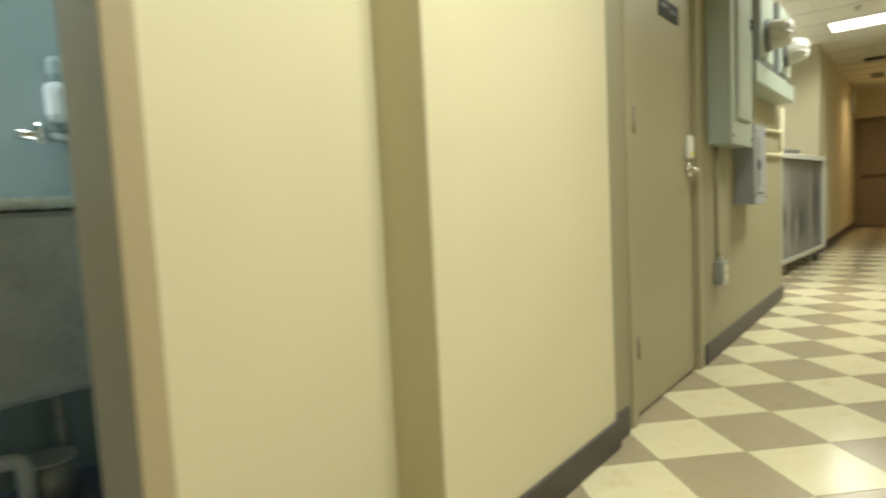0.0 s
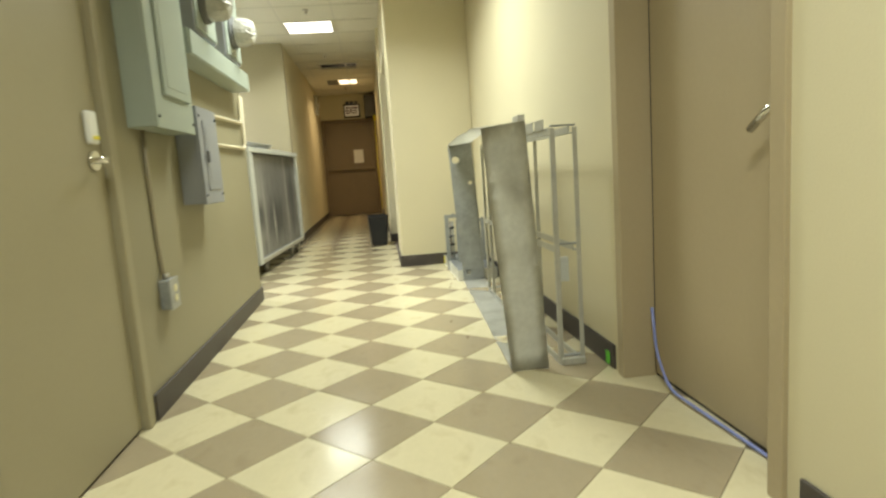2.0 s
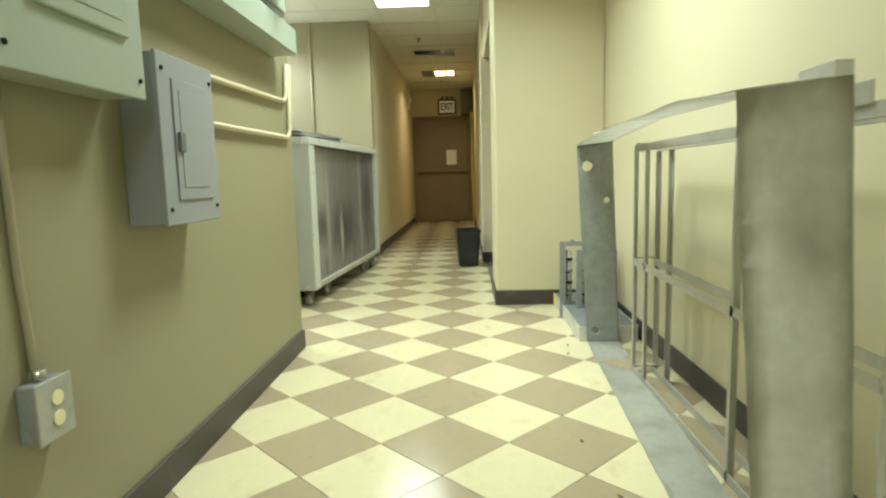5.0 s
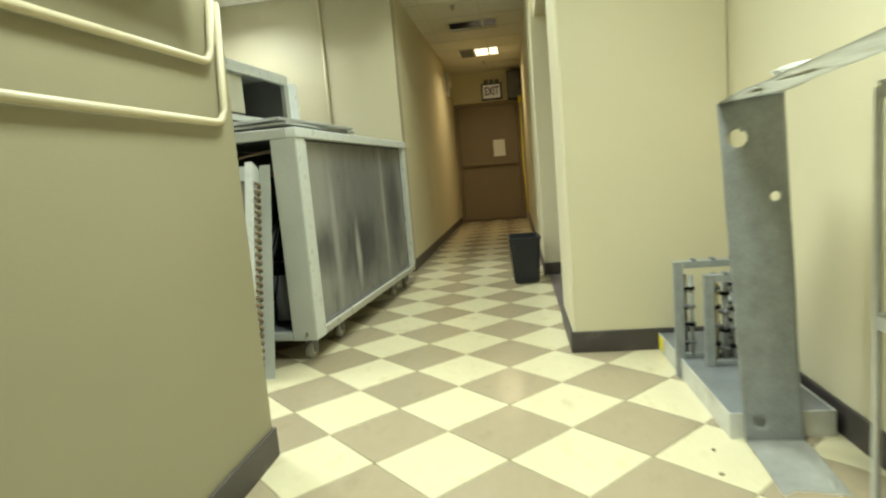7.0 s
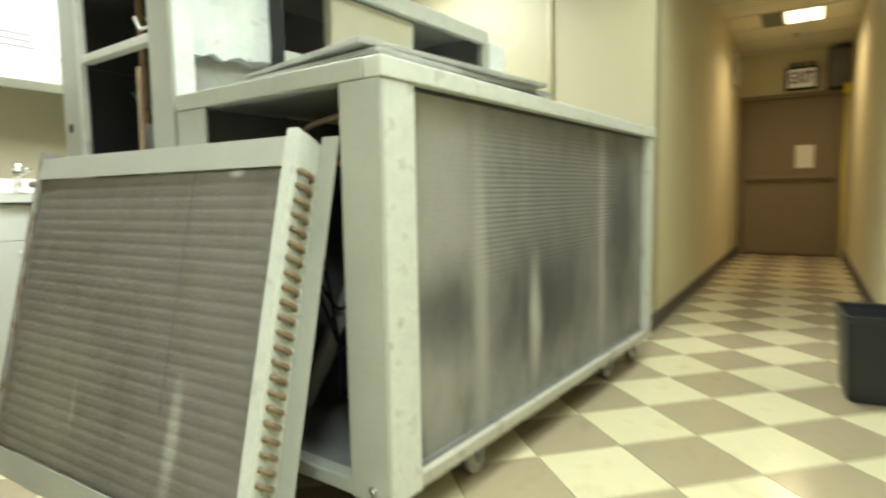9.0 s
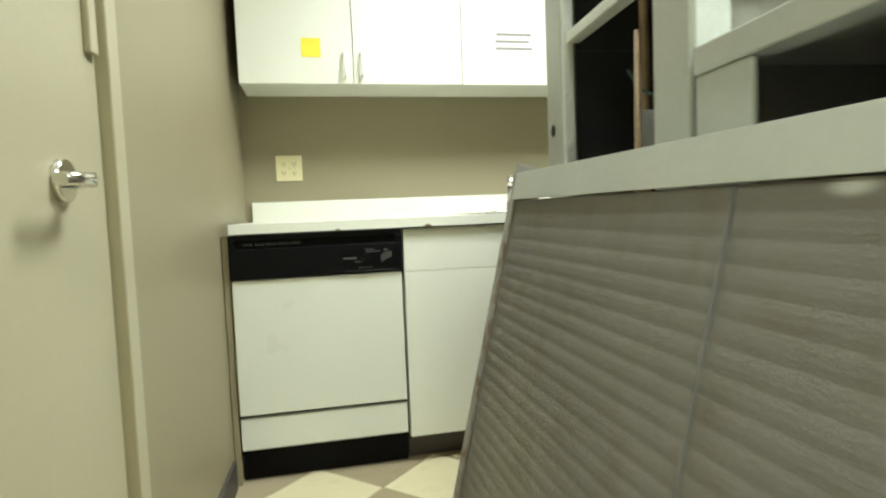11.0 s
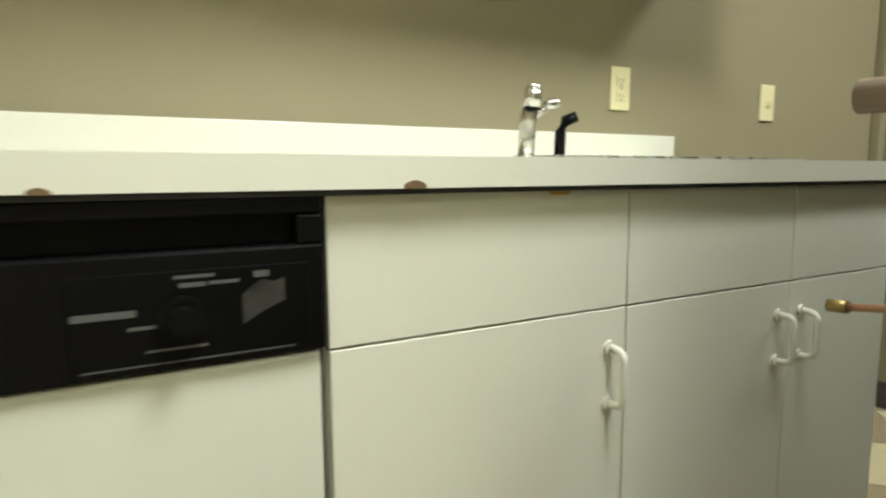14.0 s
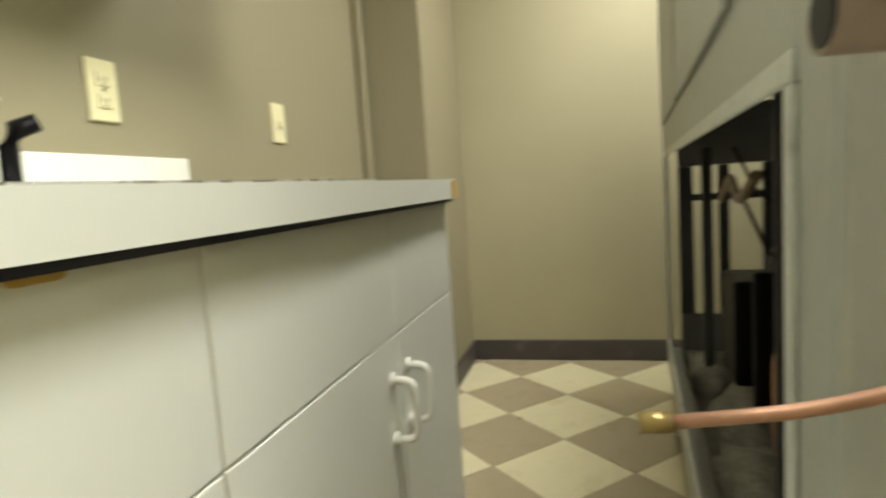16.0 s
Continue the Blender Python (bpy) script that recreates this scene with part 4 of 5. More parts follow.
def air_unit():
    t = thing("air_handling_unit", UM, "large grey rooftop air conditioning unit with dirty coils on casters", "air conditioner")
    # base pan
    part("base_pan", boxes((XL + 0.01, 0.014, ZB, -0.014, ULEN - 0.01, ZB + 0.03), bevel=0.004), GREY_IN, t)
    part("base_rail", boxes((-0.06, 0.116, ZB - 0.001, -0.002, ULEN, ZB + RAIL), bevel=0.006), GRIMY, t, "grimy chipped base rail")
    part("base_rail", boxes((XL, 0.002, ZB - 0.001, -0.136, 0.05, ZB + RAIL), bevel=0.006), UNIT, t)
    part("base_rail", boxes((XL, 0.051, ZB - 0.001, XL + 0.05, ULEN, ZB + 0.085), bevel=0.006), UNIT, t)
    part("base_rail", boxes((XL + 0.051, ULEN - 0.05, ZB - 0.001, -0.061, ULEN, ZB + 0.085), bevel=0.006), UNIT, t)
    for x in (-0.085, XM, XL + 0.06):
        for y in (0.10, 0.50, ULEN - 0.45, ULEN - 0.08):
            if x < -0.1 and 0.3 < y < ULEN - 0.2:
                continue
            caster(t, x, y)
    # corner posts of the condenser section
    part("corner_post", boxes((-0.135, 0, ZB - 0.002, 0, 0.012, ZT - RIM - 0.001), bevel=0.004), UNIT, t)
    # Paler than the post front: light on this side is in the colour.
    part("post_return", boxes((-0.012, 0.0125, ZB - 0.002, 0.001, 0.128, ZT - RIM - 0.001), bevel=0.004), UNIT_TRIM, t, "paint-chipped post face, painted paler for its lamp-facing side")
    part("bolt", cyl(cyl(bmesh.new(), (-0.055, 0.001, ZB + 0.03), (-0.055, -0.003, ZB + 0.03), 0.014, 14), (-0.055, -0.003, ZB + 0.03), (-0.055, -0.010, ZB + 0.03), 0.009, 6), STEEL, t, "steel bolt head")
    part("corner_post", boxes((-0.10, ULEN - 0.012, ZB + RAIL + 0.001, 0, ULEN, ZT - RIM - 0.001), (-0.012, ULEN - 0.09, ZB + RAIL + 0.001, 0, ULEN - 0.0125, ZT - RIM - 0.001), bevel=0.004), UNIT_TRIM, t)
    part("corner_post", boxes((XM, 0, ZB + RAIL + 0.001, XM + 0.15, 0.012, ZT - RIM - 0.001), (XM, 0.0125, ZB + RAIL + 0.001, XM + 0.012, 0.10, ZT - RIM - 0.001), bevel=0.004), UNIT, t)
    # top rim and lid
    part("top_rim", boxes((-0.05, 0, ZT - RIM, 0.006, ULEN, ZT), bevel=0.004), UNIT_TRIM, t, "chipped pale top rim")
    part("top_rim", boxes((XM, -0.004, ZT - RIM, -0.051, 0.05, ZT), bevel=0.004), UNIT, t)
    part("top_rim", boxes((XM, ULEN - 0.05, ZT - RIM, -0.051, ULEN, ZT), bevel=0.004), UNIT, t)
    part("lid", boxes((XM, 0.051, ZT - 0.02, -0.051, ULEN - 0.051, ZT - 0.008)), UNIT, t)
    # condenser face: fin pack with horizontal ridges
    bm = bmesh.new()
    n = 64
    y0, y1, z0, z1 = 0.115, ULEN - 0.091, ZB + RAIL + 0.001, ZT - RIM - 0.001
    zs = [z0 + (z1 - z0) * i / (2 * n) for i in range(2 * n + 1)]
    ys = [y0 + (y1 - y0) * k / 40 for k in range(41)]

    def ridge(y, z):
        """Fin rows show where the dust is thin: the upper middle of the face."""
        return 0.0001 + 0.0010 * max(0.0, min(1.0, (y - 0.42) / 0.15)) * max(0.0, min(1.0, (1.75 - y) / 0.2)) * max(0.0, min(1.0, (z - 0.58) / 0.12))

    rows = [[bm.verts.new((-0.030 - ridge(y, z) * (i % 2) - 0.0016 * noise.noise(Vector((y * 5, z * 5, 4.0))), y, z)) for y in ys] for i, z in enumerate(zs)]
    for a, b in zip(rows, rows[1:]):
        for k in range(40):
            bm.faces.new((a[k], a[k + 1], b[k + 1], b[k]))
    part("condenser_face", bm, DIRTY, t, "dust-clogged condenser fins with dark stains")
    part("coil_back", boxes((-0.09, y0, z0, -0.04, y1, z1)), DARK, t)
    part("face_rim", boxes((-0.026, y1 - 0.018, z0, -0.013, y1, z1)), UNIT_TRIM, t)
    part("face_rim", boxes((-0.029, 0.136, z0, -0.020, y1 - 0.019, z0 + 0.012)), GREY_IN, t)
    # Near-black strip paints the shade line below the top rim.
    part("rim_shade_strip", boxes((-0.029, 0.136, z1 - 0.010, -0.022, y1 - 0.019, z1)), DARK, t)
    part("partition", boxes((XM - 0.012, 0.11, ZB + 0.03, XM - 0.001, ULEN - 0.06, ZT - 0.03)), GREY_IN, t)
    part("rear_panel", boxes((XL + 0.05, ULEN - 0.045, ZB + 0.086, -0.10, ULEN - 0.035, 0.36)), GREY_IN, t)
    part("rear_panel", boxes((XL + 0.05, ULEN - 0.045, 0.93, -0.10, ULEN - 0.035, ZT - 0.07)), GREY_IN, t)
    part("rear_panel", boxes((XL + 0.50, ULEN - 0.045, 0.361, -0.10, ULEN - 0.035, 0.929)), GREY_IN, t)
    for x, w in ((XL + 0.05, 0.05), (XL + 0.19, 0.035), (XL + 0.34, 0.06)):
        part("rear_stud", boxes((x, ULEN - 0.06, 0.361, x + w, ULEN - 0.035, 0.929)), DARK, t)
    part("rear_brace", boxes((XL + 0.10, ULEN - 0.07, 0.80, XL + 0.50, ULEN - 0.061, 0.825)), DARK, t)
    # tall section
    XT = XM - 0.02
    tp = part("tall_post", boxes((XT - 0.13, 0, ZB + 0.086, XT, 0.014, 2.02), bevel=0.004), UNIT, t)
    part("foil_lining", boxes((XT - 0.013, 0.0145, ZT, XT, 0.085, 2.02), bevel=0.004), INSUL, tp, "white foil lining")
    lp = part("tall_post", boxes((XL, 0, ZB + 0.086, XL + 0.13, 0.014, 2.02), (XL, 0.0145, ZB + 0.086, XL + 0.014, 0.09, 2.02), bevel=0.004), UNIT, t)
    part("knockout", cyl(bmesh.new(), (XL + 0.055, -0.0008, 1.18), (XL + 0.055, 0.004, 1.18), 0.019, 18), BLACK, lp)
    part("post_flange", boxes((XL + 0.131, 0.004, ZB + 0.086, XL + 0.155, 0.030, 2.02)), UNIT_TRIM, lp)
    part("tall_header", boxes((XL + 0.156, 0, 1.94, XT - 0.131, 0.014, 2.02), bevel=0.003), UNIT, t)
    part("cross_shelf", boxes((XL + 0.156, 0.01, 1.415, XT - 0.131, 0.05, 1.445), bevel=0.003), UNIT_TRIM, t, "rust-edged cross bar")
    # Near-black sheet stands in for the darkness inside the tall section.
    part("back_shade_sheet", boxes((XL + 0.06, 0.46, 0.22, XT - 0.02, 0.47, 2.0)), DARK, t)
    part("tall_roof", boxes((XL + 0.015, 0.015, 2.0, XT - 0.014, 0.49, 2.012)), UNIT, t)
    # side facing the counter, with a large opening
    sx = XL + 0.012
    part("side_panel", boxes((XL, 0.091, 0.98, sx, ULEN, 1.88), bevel=0.002), UNIT, t)
    # Near-black sheet paints shade on the inner face of the side panel.
    part("inner_shade_sheet", boxes((sx + 0.001, 0.092, 0.985, sx + 0.004, ULEN - 0.06, 1.43)), DARK, t)
    # Unseen deck, added to keep ceiling light out of the unit's interior.
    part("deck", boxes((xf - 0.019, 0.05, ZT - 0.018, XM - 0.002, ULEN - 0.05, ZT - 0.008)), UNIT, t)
    # Second near-black sheet, the same painted shade behind the front frame.
    part("front_shade_sheet", boxes((sx + 0.001, 0.092, 1.431, sx + 0.004, 0.455, 1.99)), DARK, t)
    part("side_panel", boxes((XL, 0.091, ZB + 0.086, sx, ULEN, 0.27), bevel=0.002), UNIT, t)
    part("side_post", boxes((XL, ULEN - 0.12, 0.271, sx, ULEN, 0.979), bevel=0.002), UNIT, t)
    part("opening_rim", rect_rim(XL + 0.002, 0.092, ULEN - 0.10, 0.262, 0.99, 0.022, 0.006), UNIT_TRIM, t)
    part("access_door", boxes((XL - 0.012, 0.35, 1.08, XL - 0.001, 1.10, 1.90), bevel=0.004), UNIT, t)
    part("access_door", boxes((XL - 0.012, 1.16, 1.08, XL - 0.001, 1.92, 1.90), bevel=0.004), UNIT, t)
    # upper fan box
    part("fan_box_rail", boxes((xf - 0.04, 0.50, 1.44, xf, ULEN, 1.485), bevel=0.004), UNIT_TRIM, t)
    part("fan_box_rail", boxes((xf - 0.04, 0.50, 1.80, xf, ULEN, 1.88), bevel=0.004), UNIT_TRIM, t, "paint-flaked top rail")
    part("fan_box_post", boxes((xf - 0.04, ULEN - 0.07, 1.511, xf, ULEN, 1.799), bevel=0.003), UNIT, t)
    part("fan_box_roof", boxes((XL + 0.013, 0.50, 1.86, xf - 0.041, ULEN, 1.875)), UNIT, t)
    part("fan_box_floor", boxes((XL + 0.013, 0.50, 1.44, xf - 0.041, ULEN, 1.455)), GREY_IN, t)
    part("fan_box_back", boxes((XL + 0.10, 0.52, 1.456, XL + 0.11, ULEN - 0.01, 1.859)), GREY_IN, t)
    part("fan_box_end", boxes((XL + 0.12, ULEN - 0.02, 1.456, xf - 0.042, ULEN - 0.008, 1.859)), GREY_IN, t)
    part("fan_box_middle", boxes((xf - 0.10, 0.86, 1.512, xf - 0.05, 1.44, 1.798), bevel=0.003), CREAM_PANEL, t, "plain cream panel between the two fan openings")
    part("lower_wall", boxes((xf - 0.03, 0.09, ZT, xf - 0.02, ULEN, 1.439)), GALV_D, t, "dusty recessed wall under the fan box")
    bm = bmesh.new()
    box(bm, XT - 0.30, 0.478, 1.30, xf - 0.03, 0.498, 2.0)
    box(bm, xf - 0.019, 0.09, 1.40, xf + 0.03, 0.48, 1.98)
    bmesh.ops.subdivide_edges(bm, edges=bm.edges[:], cuts=9, use_grid_fill=True)
    for v in bm.verts:
        if v.co.z < 1.5:
            v.co.z += 0.028 * noise.noise(Vector((v.co.y * 27, 3, v.co.x * 9)))
        v.co += Vector((noise.noise(v.co * 7), noise.noise(v.co * 7 + Vector((5, 0, 0))), noise.noise(v.co * 7 + Vector((0, 5, 0))))) * 0.012
    part("insulation", bm, INSUL, t, "torn white insulation panel")
    part("foil_end", boxes((xf - 0.30, ULEN + 0.002, 1.50, xf - 0.01, ULEN + 0.22, 1.84), bevel=0.02), INSUL, t, "pale foil wrapped duct end")
    # what shows inside
    fan = bmesh.new()
    cyl(fan, (-0.45, 0.75, 0.16), (-0.45, 0.75, 0.55), 0.15, 24)
    cyl(fan, (-0.45, 0.75, 0.55), (-0.45, 0.75, 0.60), 0.11, 24)
    part("compressor", fan, BLACK, t)
    part("compressor", cyl(bmesh.new(), (XL + 0.40, 1.10, 0.16), (XL + 0.40, 1.10, 0.62), 0.13, 24), BLACK, t)
    part("motor", cyl(cyl(bmesh.new(), (XL + 0.20, 0.70, 0.62), (XL + 0.55, 0.70, 0.62), 0.10, 20), (XL + 0.16, 0.70, 0.62), (XL + 0.20, 0.70, 0.62), 0.03, 12), GREY_IN, t)
    part("inner_frame", boxes((XL + 0.25, 0.62, 0.17, XL + 0.29, 0.66, 1.0), (XL + 0.25, 1.35, 0.17, XL + 0.29, 1.40, 1.0), (XL + 0.25, 0.66, 0.86, XL + 0.28, 1.35, 0.90)), DARK, t)
    for k, (ya, yb, zz) in enumerate(((0.75, 1.3, 0.80), (0.9, 1.6, 0.72), (1.2, 1.75, 0.88))):
        part("wire_loop", tube(bmesh.new(), [(XL + 0.20 + 0.05 * k, ya, zz + 0.1), (XL + 0.18 + 0.05 * k, ya + 0.1, zz - 0.06), (XL + 0.22 + 0.05 * k, (ya + yb) / 2, zz - 0.12), (XL + 0.24, yb - 0.1, zz - 0.03), (XL + 0.2, yb, zz + 0.1)], 0.006, 6), BLACK, t)
    fw = bmesh.new()
    for k in range(28):
        a = 2 * math.pi * k / 28
        tube(fw, [(XL + 0.30, 1.62 + 0.16 * math.cos(a), 0.50 + 0.16 * math.sin(a)), (XL + 0.52, 1.62 + 0.16 * math.cos(a), 0.50 + 0.16 * math.sin(a))], 0.009, 4)
    tube(fw, [(XL + 0.30, 1.62 + 0.16 * math.cos(2 * math.pi * k / 20), 0.50 + 0.16 * math.sin(2 * math.pi * k / 20)) for k in range(21)], 0.012, 6)
    part("blower_wheel", fw, GREY_IN, t)
    part("pipe_run", tube(bmesh.new(), bend([(XL + 0.16, 0.5, 0.55), (XL + 0.16, 0.95, 0.55), (XL + 0.16, 0.95, 0.30), (XL + 0.3, 1.3, 0.30)], 0.06), 0.011, 8), COPPER, t)
    part("inner_panel", boxes((XL + 0.50, 1.5, 0.17, XL + 0.52, 1.95, 0.95)), GALV, t)
    part("floor_box", boxes((XL + 0.06, 0.62, 0.156, XL + 0.17, 0.80, 0.20), bevel=0.008), BLACK, t)
    for k, (x, y, sx_, sy_, sz_) in enumerate(((0.14, 1.05, 0.09, 0.20, 0.06), (0.20, 1.45, 0.12, 0.22, 0.08), (0.12, 1.78, 0.08, 0.16, 0.09), (0.30, 0.80, 0.10, 0.16, 0.05))):
        fb = bmesh.new()
        bmesh.ops.create_icosphere(fb, subdivisions=3, radius=1)
        for v in fb.verts:
            q = 1 + 0.4 * noise.noise(v.co * 2.4 + Vector((k * 7, 0, 0))) + 0.2 * noise.noise(v.co * 6 + Vector((0, k, 0)))
            v.co = Vector((XL + x + v.co.x * sx_ * q, y + v.co.y * sy_ * q, max(0.157, 0.185 + v.co.z * sz_ * q)))
        for f in fb.faces:
            f.smooth = True
        part("loose_insulation", fb, FIBRE, t, "torn grey insulation on the unit floor")
    batt = bmesh.new()
    nx, ny = 18, 60
    grid = [[batt.verts.new((XL + 0.02 + 0.46 * i / nx, 0.12 + 1.86 * j / ny, 0.178 + 0.030 * noise.noise(Vector((i * 0.5, j * 0.33, 2.0))) + 0.016 * noise.noise(Vector((i * 1.7, j * 1.1, 7.0)))))
             for j in range(ny + 1)] for i in range(nx + 1)]
    for i in range(nx):
        for j in range(ny):
            batt.faces.new((grid[i][j], grid[i + 1][j], grid[i + 1][j + 1], grid[i][j + 1])).smooth = True
    bmesh.ops.solidify(batt, geom=batt.faces[:], thickness=0.012)
    part("insulation_batt", batt, FIBRE, t, "torn grey fibre insulation over the unit floor")
    part("motor_bracket", boxes((XL + 0.16, 1.20, 0.30, XL + 0.30, 1.24, 0.66), bevel=0.01), BLACK, t)
    part("control_box", boxes((XL + 0.13, 1.30, 0.34, XL + 0.33, 1.52, 0.62), bevel=0.01), BLACK, t)
    part("hanger_strap", boxes((XL + 0.10, 1.72, 0.22, XL + 0.13, 1.76, 0.985)), DARK, t)
    part("loose_pipe", tube(bmesh.new(), bend([(XL + 0.09, 0.75, 0.90), (XL + 0.10, 1.0, 0.84), (XL + 0.12, 1.25, 0.90), (XL + 0.14, 1.6, 0.82)], 0.08), 0.010, 8), TARNISH, t)
    part("copper_pipe", tube(bmesh.new(), bend([(-0.44, 0.14, 0.80), (-0.44, 0.14, 1.095), (-0.14, 0.10, 1.125)], 0.06), 0.008, 10), TARNISH, t)
    part("copper_pipe", tube(bmesh.new(), bend([(-0.68, 0.30, 0.4), (-0.68, 0.30, 1.0), (-0.2, 0.30, 1.0)], 0.07), 0.011, 10), COPPER, t)
    part("steel_pipe", tube(bmesh.new(), [(-0.50, 0.16, 0.25), (-0.20, 0.18, 0.75)], 0.03, 12), GREY_IN, t)
    part("steel_pipe", cyl(bmesh.new(), (-0.25, 0.2, 0.2), (-0.25, 0.2, 0.45), 0.06, 16), GREY_IN, t)
    for x, r, z1 in ((XT - 0.22, 0.014, 1.95), (XT - 0.31, 0.011, 1.95), (XT - 0.40, 0.011, 1.40)):
        p = part("copper_pipe", tube(bmesh.new(), [(x, 0.20, 0.9), (x + 0.01, 0.20, z1)], r, 10), COPPER, t)
        part("fitting", cyl(bmesh.new(), (x, 0.20, 1.22), (x, 0.20, 1.28), r * 2.0, 12), STEEL, p)
    part("service_valve", cyl(bmesh.new(), (XT - 0.34, 0.12, 1.03), (XT - 0.34, 0.12, 1.17), 0.035, 16), GREY_IN, t)
    part("red_cap", cyl(bmesh.new(), (XT - 0.22, 0.10, 1.50), (XT - 0.22, 0.10, 1.545), 0.035, 14), RED, t)
    part("white_hose", tube(bmesh.new(), bend([(XT - 0.36, 0.08, 1.55), (XT - 0.33, 0.08, 1.50), (XT - 0.24, 0.08, 1.50)], 0.02), 0.006, 8), WHITE_PL, t)
    for k, (x, y, r, z0_, z1_, m_) in enumerate(((0.24, 0.20, 0.013, 0.30, 1.98, OLD_PIPE), (0.33, 0.14, 0.010, 0.30, 1.40, OLD_PIPE), (0.40, 0.24, 0.020, 0.50, 1.98, GREY_IN),
                                                 (0.47, 0.13, 0.009, 0.60, 1.98, OLD_PIPE), (0.58, 0.11, 0.014, 0.30, 1.98, OLD_PIPE), (0.29, 0.28, 0.008, 1.00, 1.98, BLACK))):
        part("riser_pipe", tube(bmesh.new(), [(XL + x, y, z0_), (XL + x + 0.012 * (-1) ** k, y, (z0_ + z1_) / 2), (XL + x, y, z1_)], r, 10), m_, t)
    part("receiver", cyl(bmesh.new(), (XL + 0.44, 0.26, 1.05), (XL + 0.44, 0.26, 1.30), 0.045, 18), GALV_D, t, "dusty grey receiver tank")
    part("gauge_block", boxes((XL + 0.34, 0.24, 1.52, XL + 0.47, 0.32, 1.62), bevel=0.012), GREY_IN, t)
    for k in range(4):
        part("loose_wire", tube(bmesh.new(), bend([(XL + 0.2 + 0.06 * k, 0.22, 1.85), (XL + 0.24 + 0.06 * k, 0.20, 1.62 - 0.05 * k), (XL + 0.36 + 0.04 * k, 0.22, 1.55), (XL + 0.42 + 0.03 * k, 0.25, 1.80)], 0.05), 0.004, 6), BLACK if k % 2 else BROWN_CABLE, t)
    for k in range(3):
        part("loose_wire", tube(bmesh.new(), bend([(-0.62 + 0.1 * k, 0.12, 1.05), (-0.45 + 0.08 * k, 0.11, 0.75 - 0.1 * k), (-0.28, 0.13, 0.55 - 0.12 * k), (-0.18, 0.16, 0.85)], 0.06), 0.005, 6), BLACK, t)
    part("terminal_box", boxes((-0.34, 0.16, 0.30, -0.18, 0.26, 0.52), bevel=0.008), BLACK, t)
    part("green_wire", tube(bmesh.new(), bend([(XL + 0.23, 0.16, 1.32), (XL + 0.30, 0.16, 1.25), (XL + 0.42, 0.16, 1.21)], 0.04), 0.004, 6), GREEN_WIRE, t)


air_unit()


def coil_panel():
    t = thing("coil_panel", pose(-0.285, 6.245, 0, -13.2, 0, 0), "removed aluminium evaporator coil leaning on the unit with copper bends", "coil")
    W, H, T = 1.305, 1.075, 0.085
    part("top_channel", boxes((-W, 0, H - 0.075, -0.0755, 0.003, H), (-W, 0.0035, H - 0.003, -0.0755, T, H), bevel=0.001), UNIT, t)
    part("bottom_channel", boxes((-W, 0, 0.0, -0.0755, 0.003, 0.085), (-W, 0.0035, 0.0, -0.0755, T, 0.003), bevel=0.001), UNIT, t)
    part("end_plate", boxes((-0.075, -0.002, 0.0, -0.036, 0.003, H), (-0.0395, 0.0025, 0.0, -0.036, T, H), bevel=0.001), UNIT_TRIM, t)
    tab = bmesh.new()
    for x in (-0.0745, -0.0365):
        tab.verts.new((x, 0.0, H)), tab.verts.new((x, 0.0, H + 0.020)), tab.verts.new((x, T * 0.8, H + 0.004)), tab.verts.new((x, T * 0.8, H))
    tv = list(tab.verts)
    for q in ((0, 1, 2, 3), (7, 6, 5, 4), (0, 4, 5, 1), (1, 5, 6, 2), (2, 6, 7, 3), (3, 7, 4, 0)):
        tab.faces.new([tv[i] for i in q])
    part("bent_tab", tab, UNIT_TRIM, t, "bent sheet metal tab at the coil corner")
    part("end_flange", boxes((-0.0355, T - 0.003, 0.0, 0.022, T, H + 0.02), bevel=0.001), UNIT, t)
    part("end_plate", boxes((-W - 0.022, 0.0, 0.0, -W - 0.001, 0.004, H), (-W - 0.022, 0.0045, 0.0, -W - 0.018, T, H + 0.03), bevel=0.001), RUSTY, t, "rust-stained end plate")
    n, z0, z1 = 26, 0.086, H - 0.076
    # thin upright fins with a waved front edge, one sheet beside the other
    rows, fins = 3 * n, 300
    verts, faces = [], []
    for q in range(fins):
        x = -W + 0.002 + (W - 0.080) * q / (fins - 1)
        for i in range(rows + 1):
            z = z0 + (z1 - z0) * i / rows
            y = 0.0085 + 0.0010 * (i % 3 == 0) + 0.002 * noise.noise(Vector((x * 5, 0, z * 9)))
            dx = 0.0003 * noise.noise(Vector((x * 40, 3, z * 5)))
            verts += [(x + dx - 0.0012, y + 0.010, z), (x + dx - 0.0012, y, z), (x + dx + 0.0012, y, z), (x + dx + 0.0012, y + 0.010, z)]
            if i:
                o = len(verts) - 8
                faces += [(o + k, o + k + 1, o + k + 5, o + k + 4) for k in range(3)]
    fin_me = bpy.data.meshes.new("fin_pack")
    fin_me.from_pydata(verts, [], faces)
    bm = bmesh.new()
    bm.from_mesh(fin_me)
    bpy.data.meshes.remove(fin_me)
    tagged(part("fin_pack", bm, COIL, t, "dusty ridged aluminium fins"), kind="stuff")
    part("fin_back", boxes((-W, 0.0185, z0, -0.076, T - 0.005, z1)), GREY_IN, t)
    for i in range(n):
        z = 0.075 + (H - 0.15) * (i + 0.5) / n
        pts = [(-0.036, 0.018, z + 0.008)] + [(-0.036 + 0.017 * math.sin(a), 0.040 - 0.022 * math.cos(a), z + 0.008 * math.cos(a)) for a in (0.4, 0.9, 1.57, 2.2, 2.7)] + [(-0.036, 0.062, z - 0.008)]
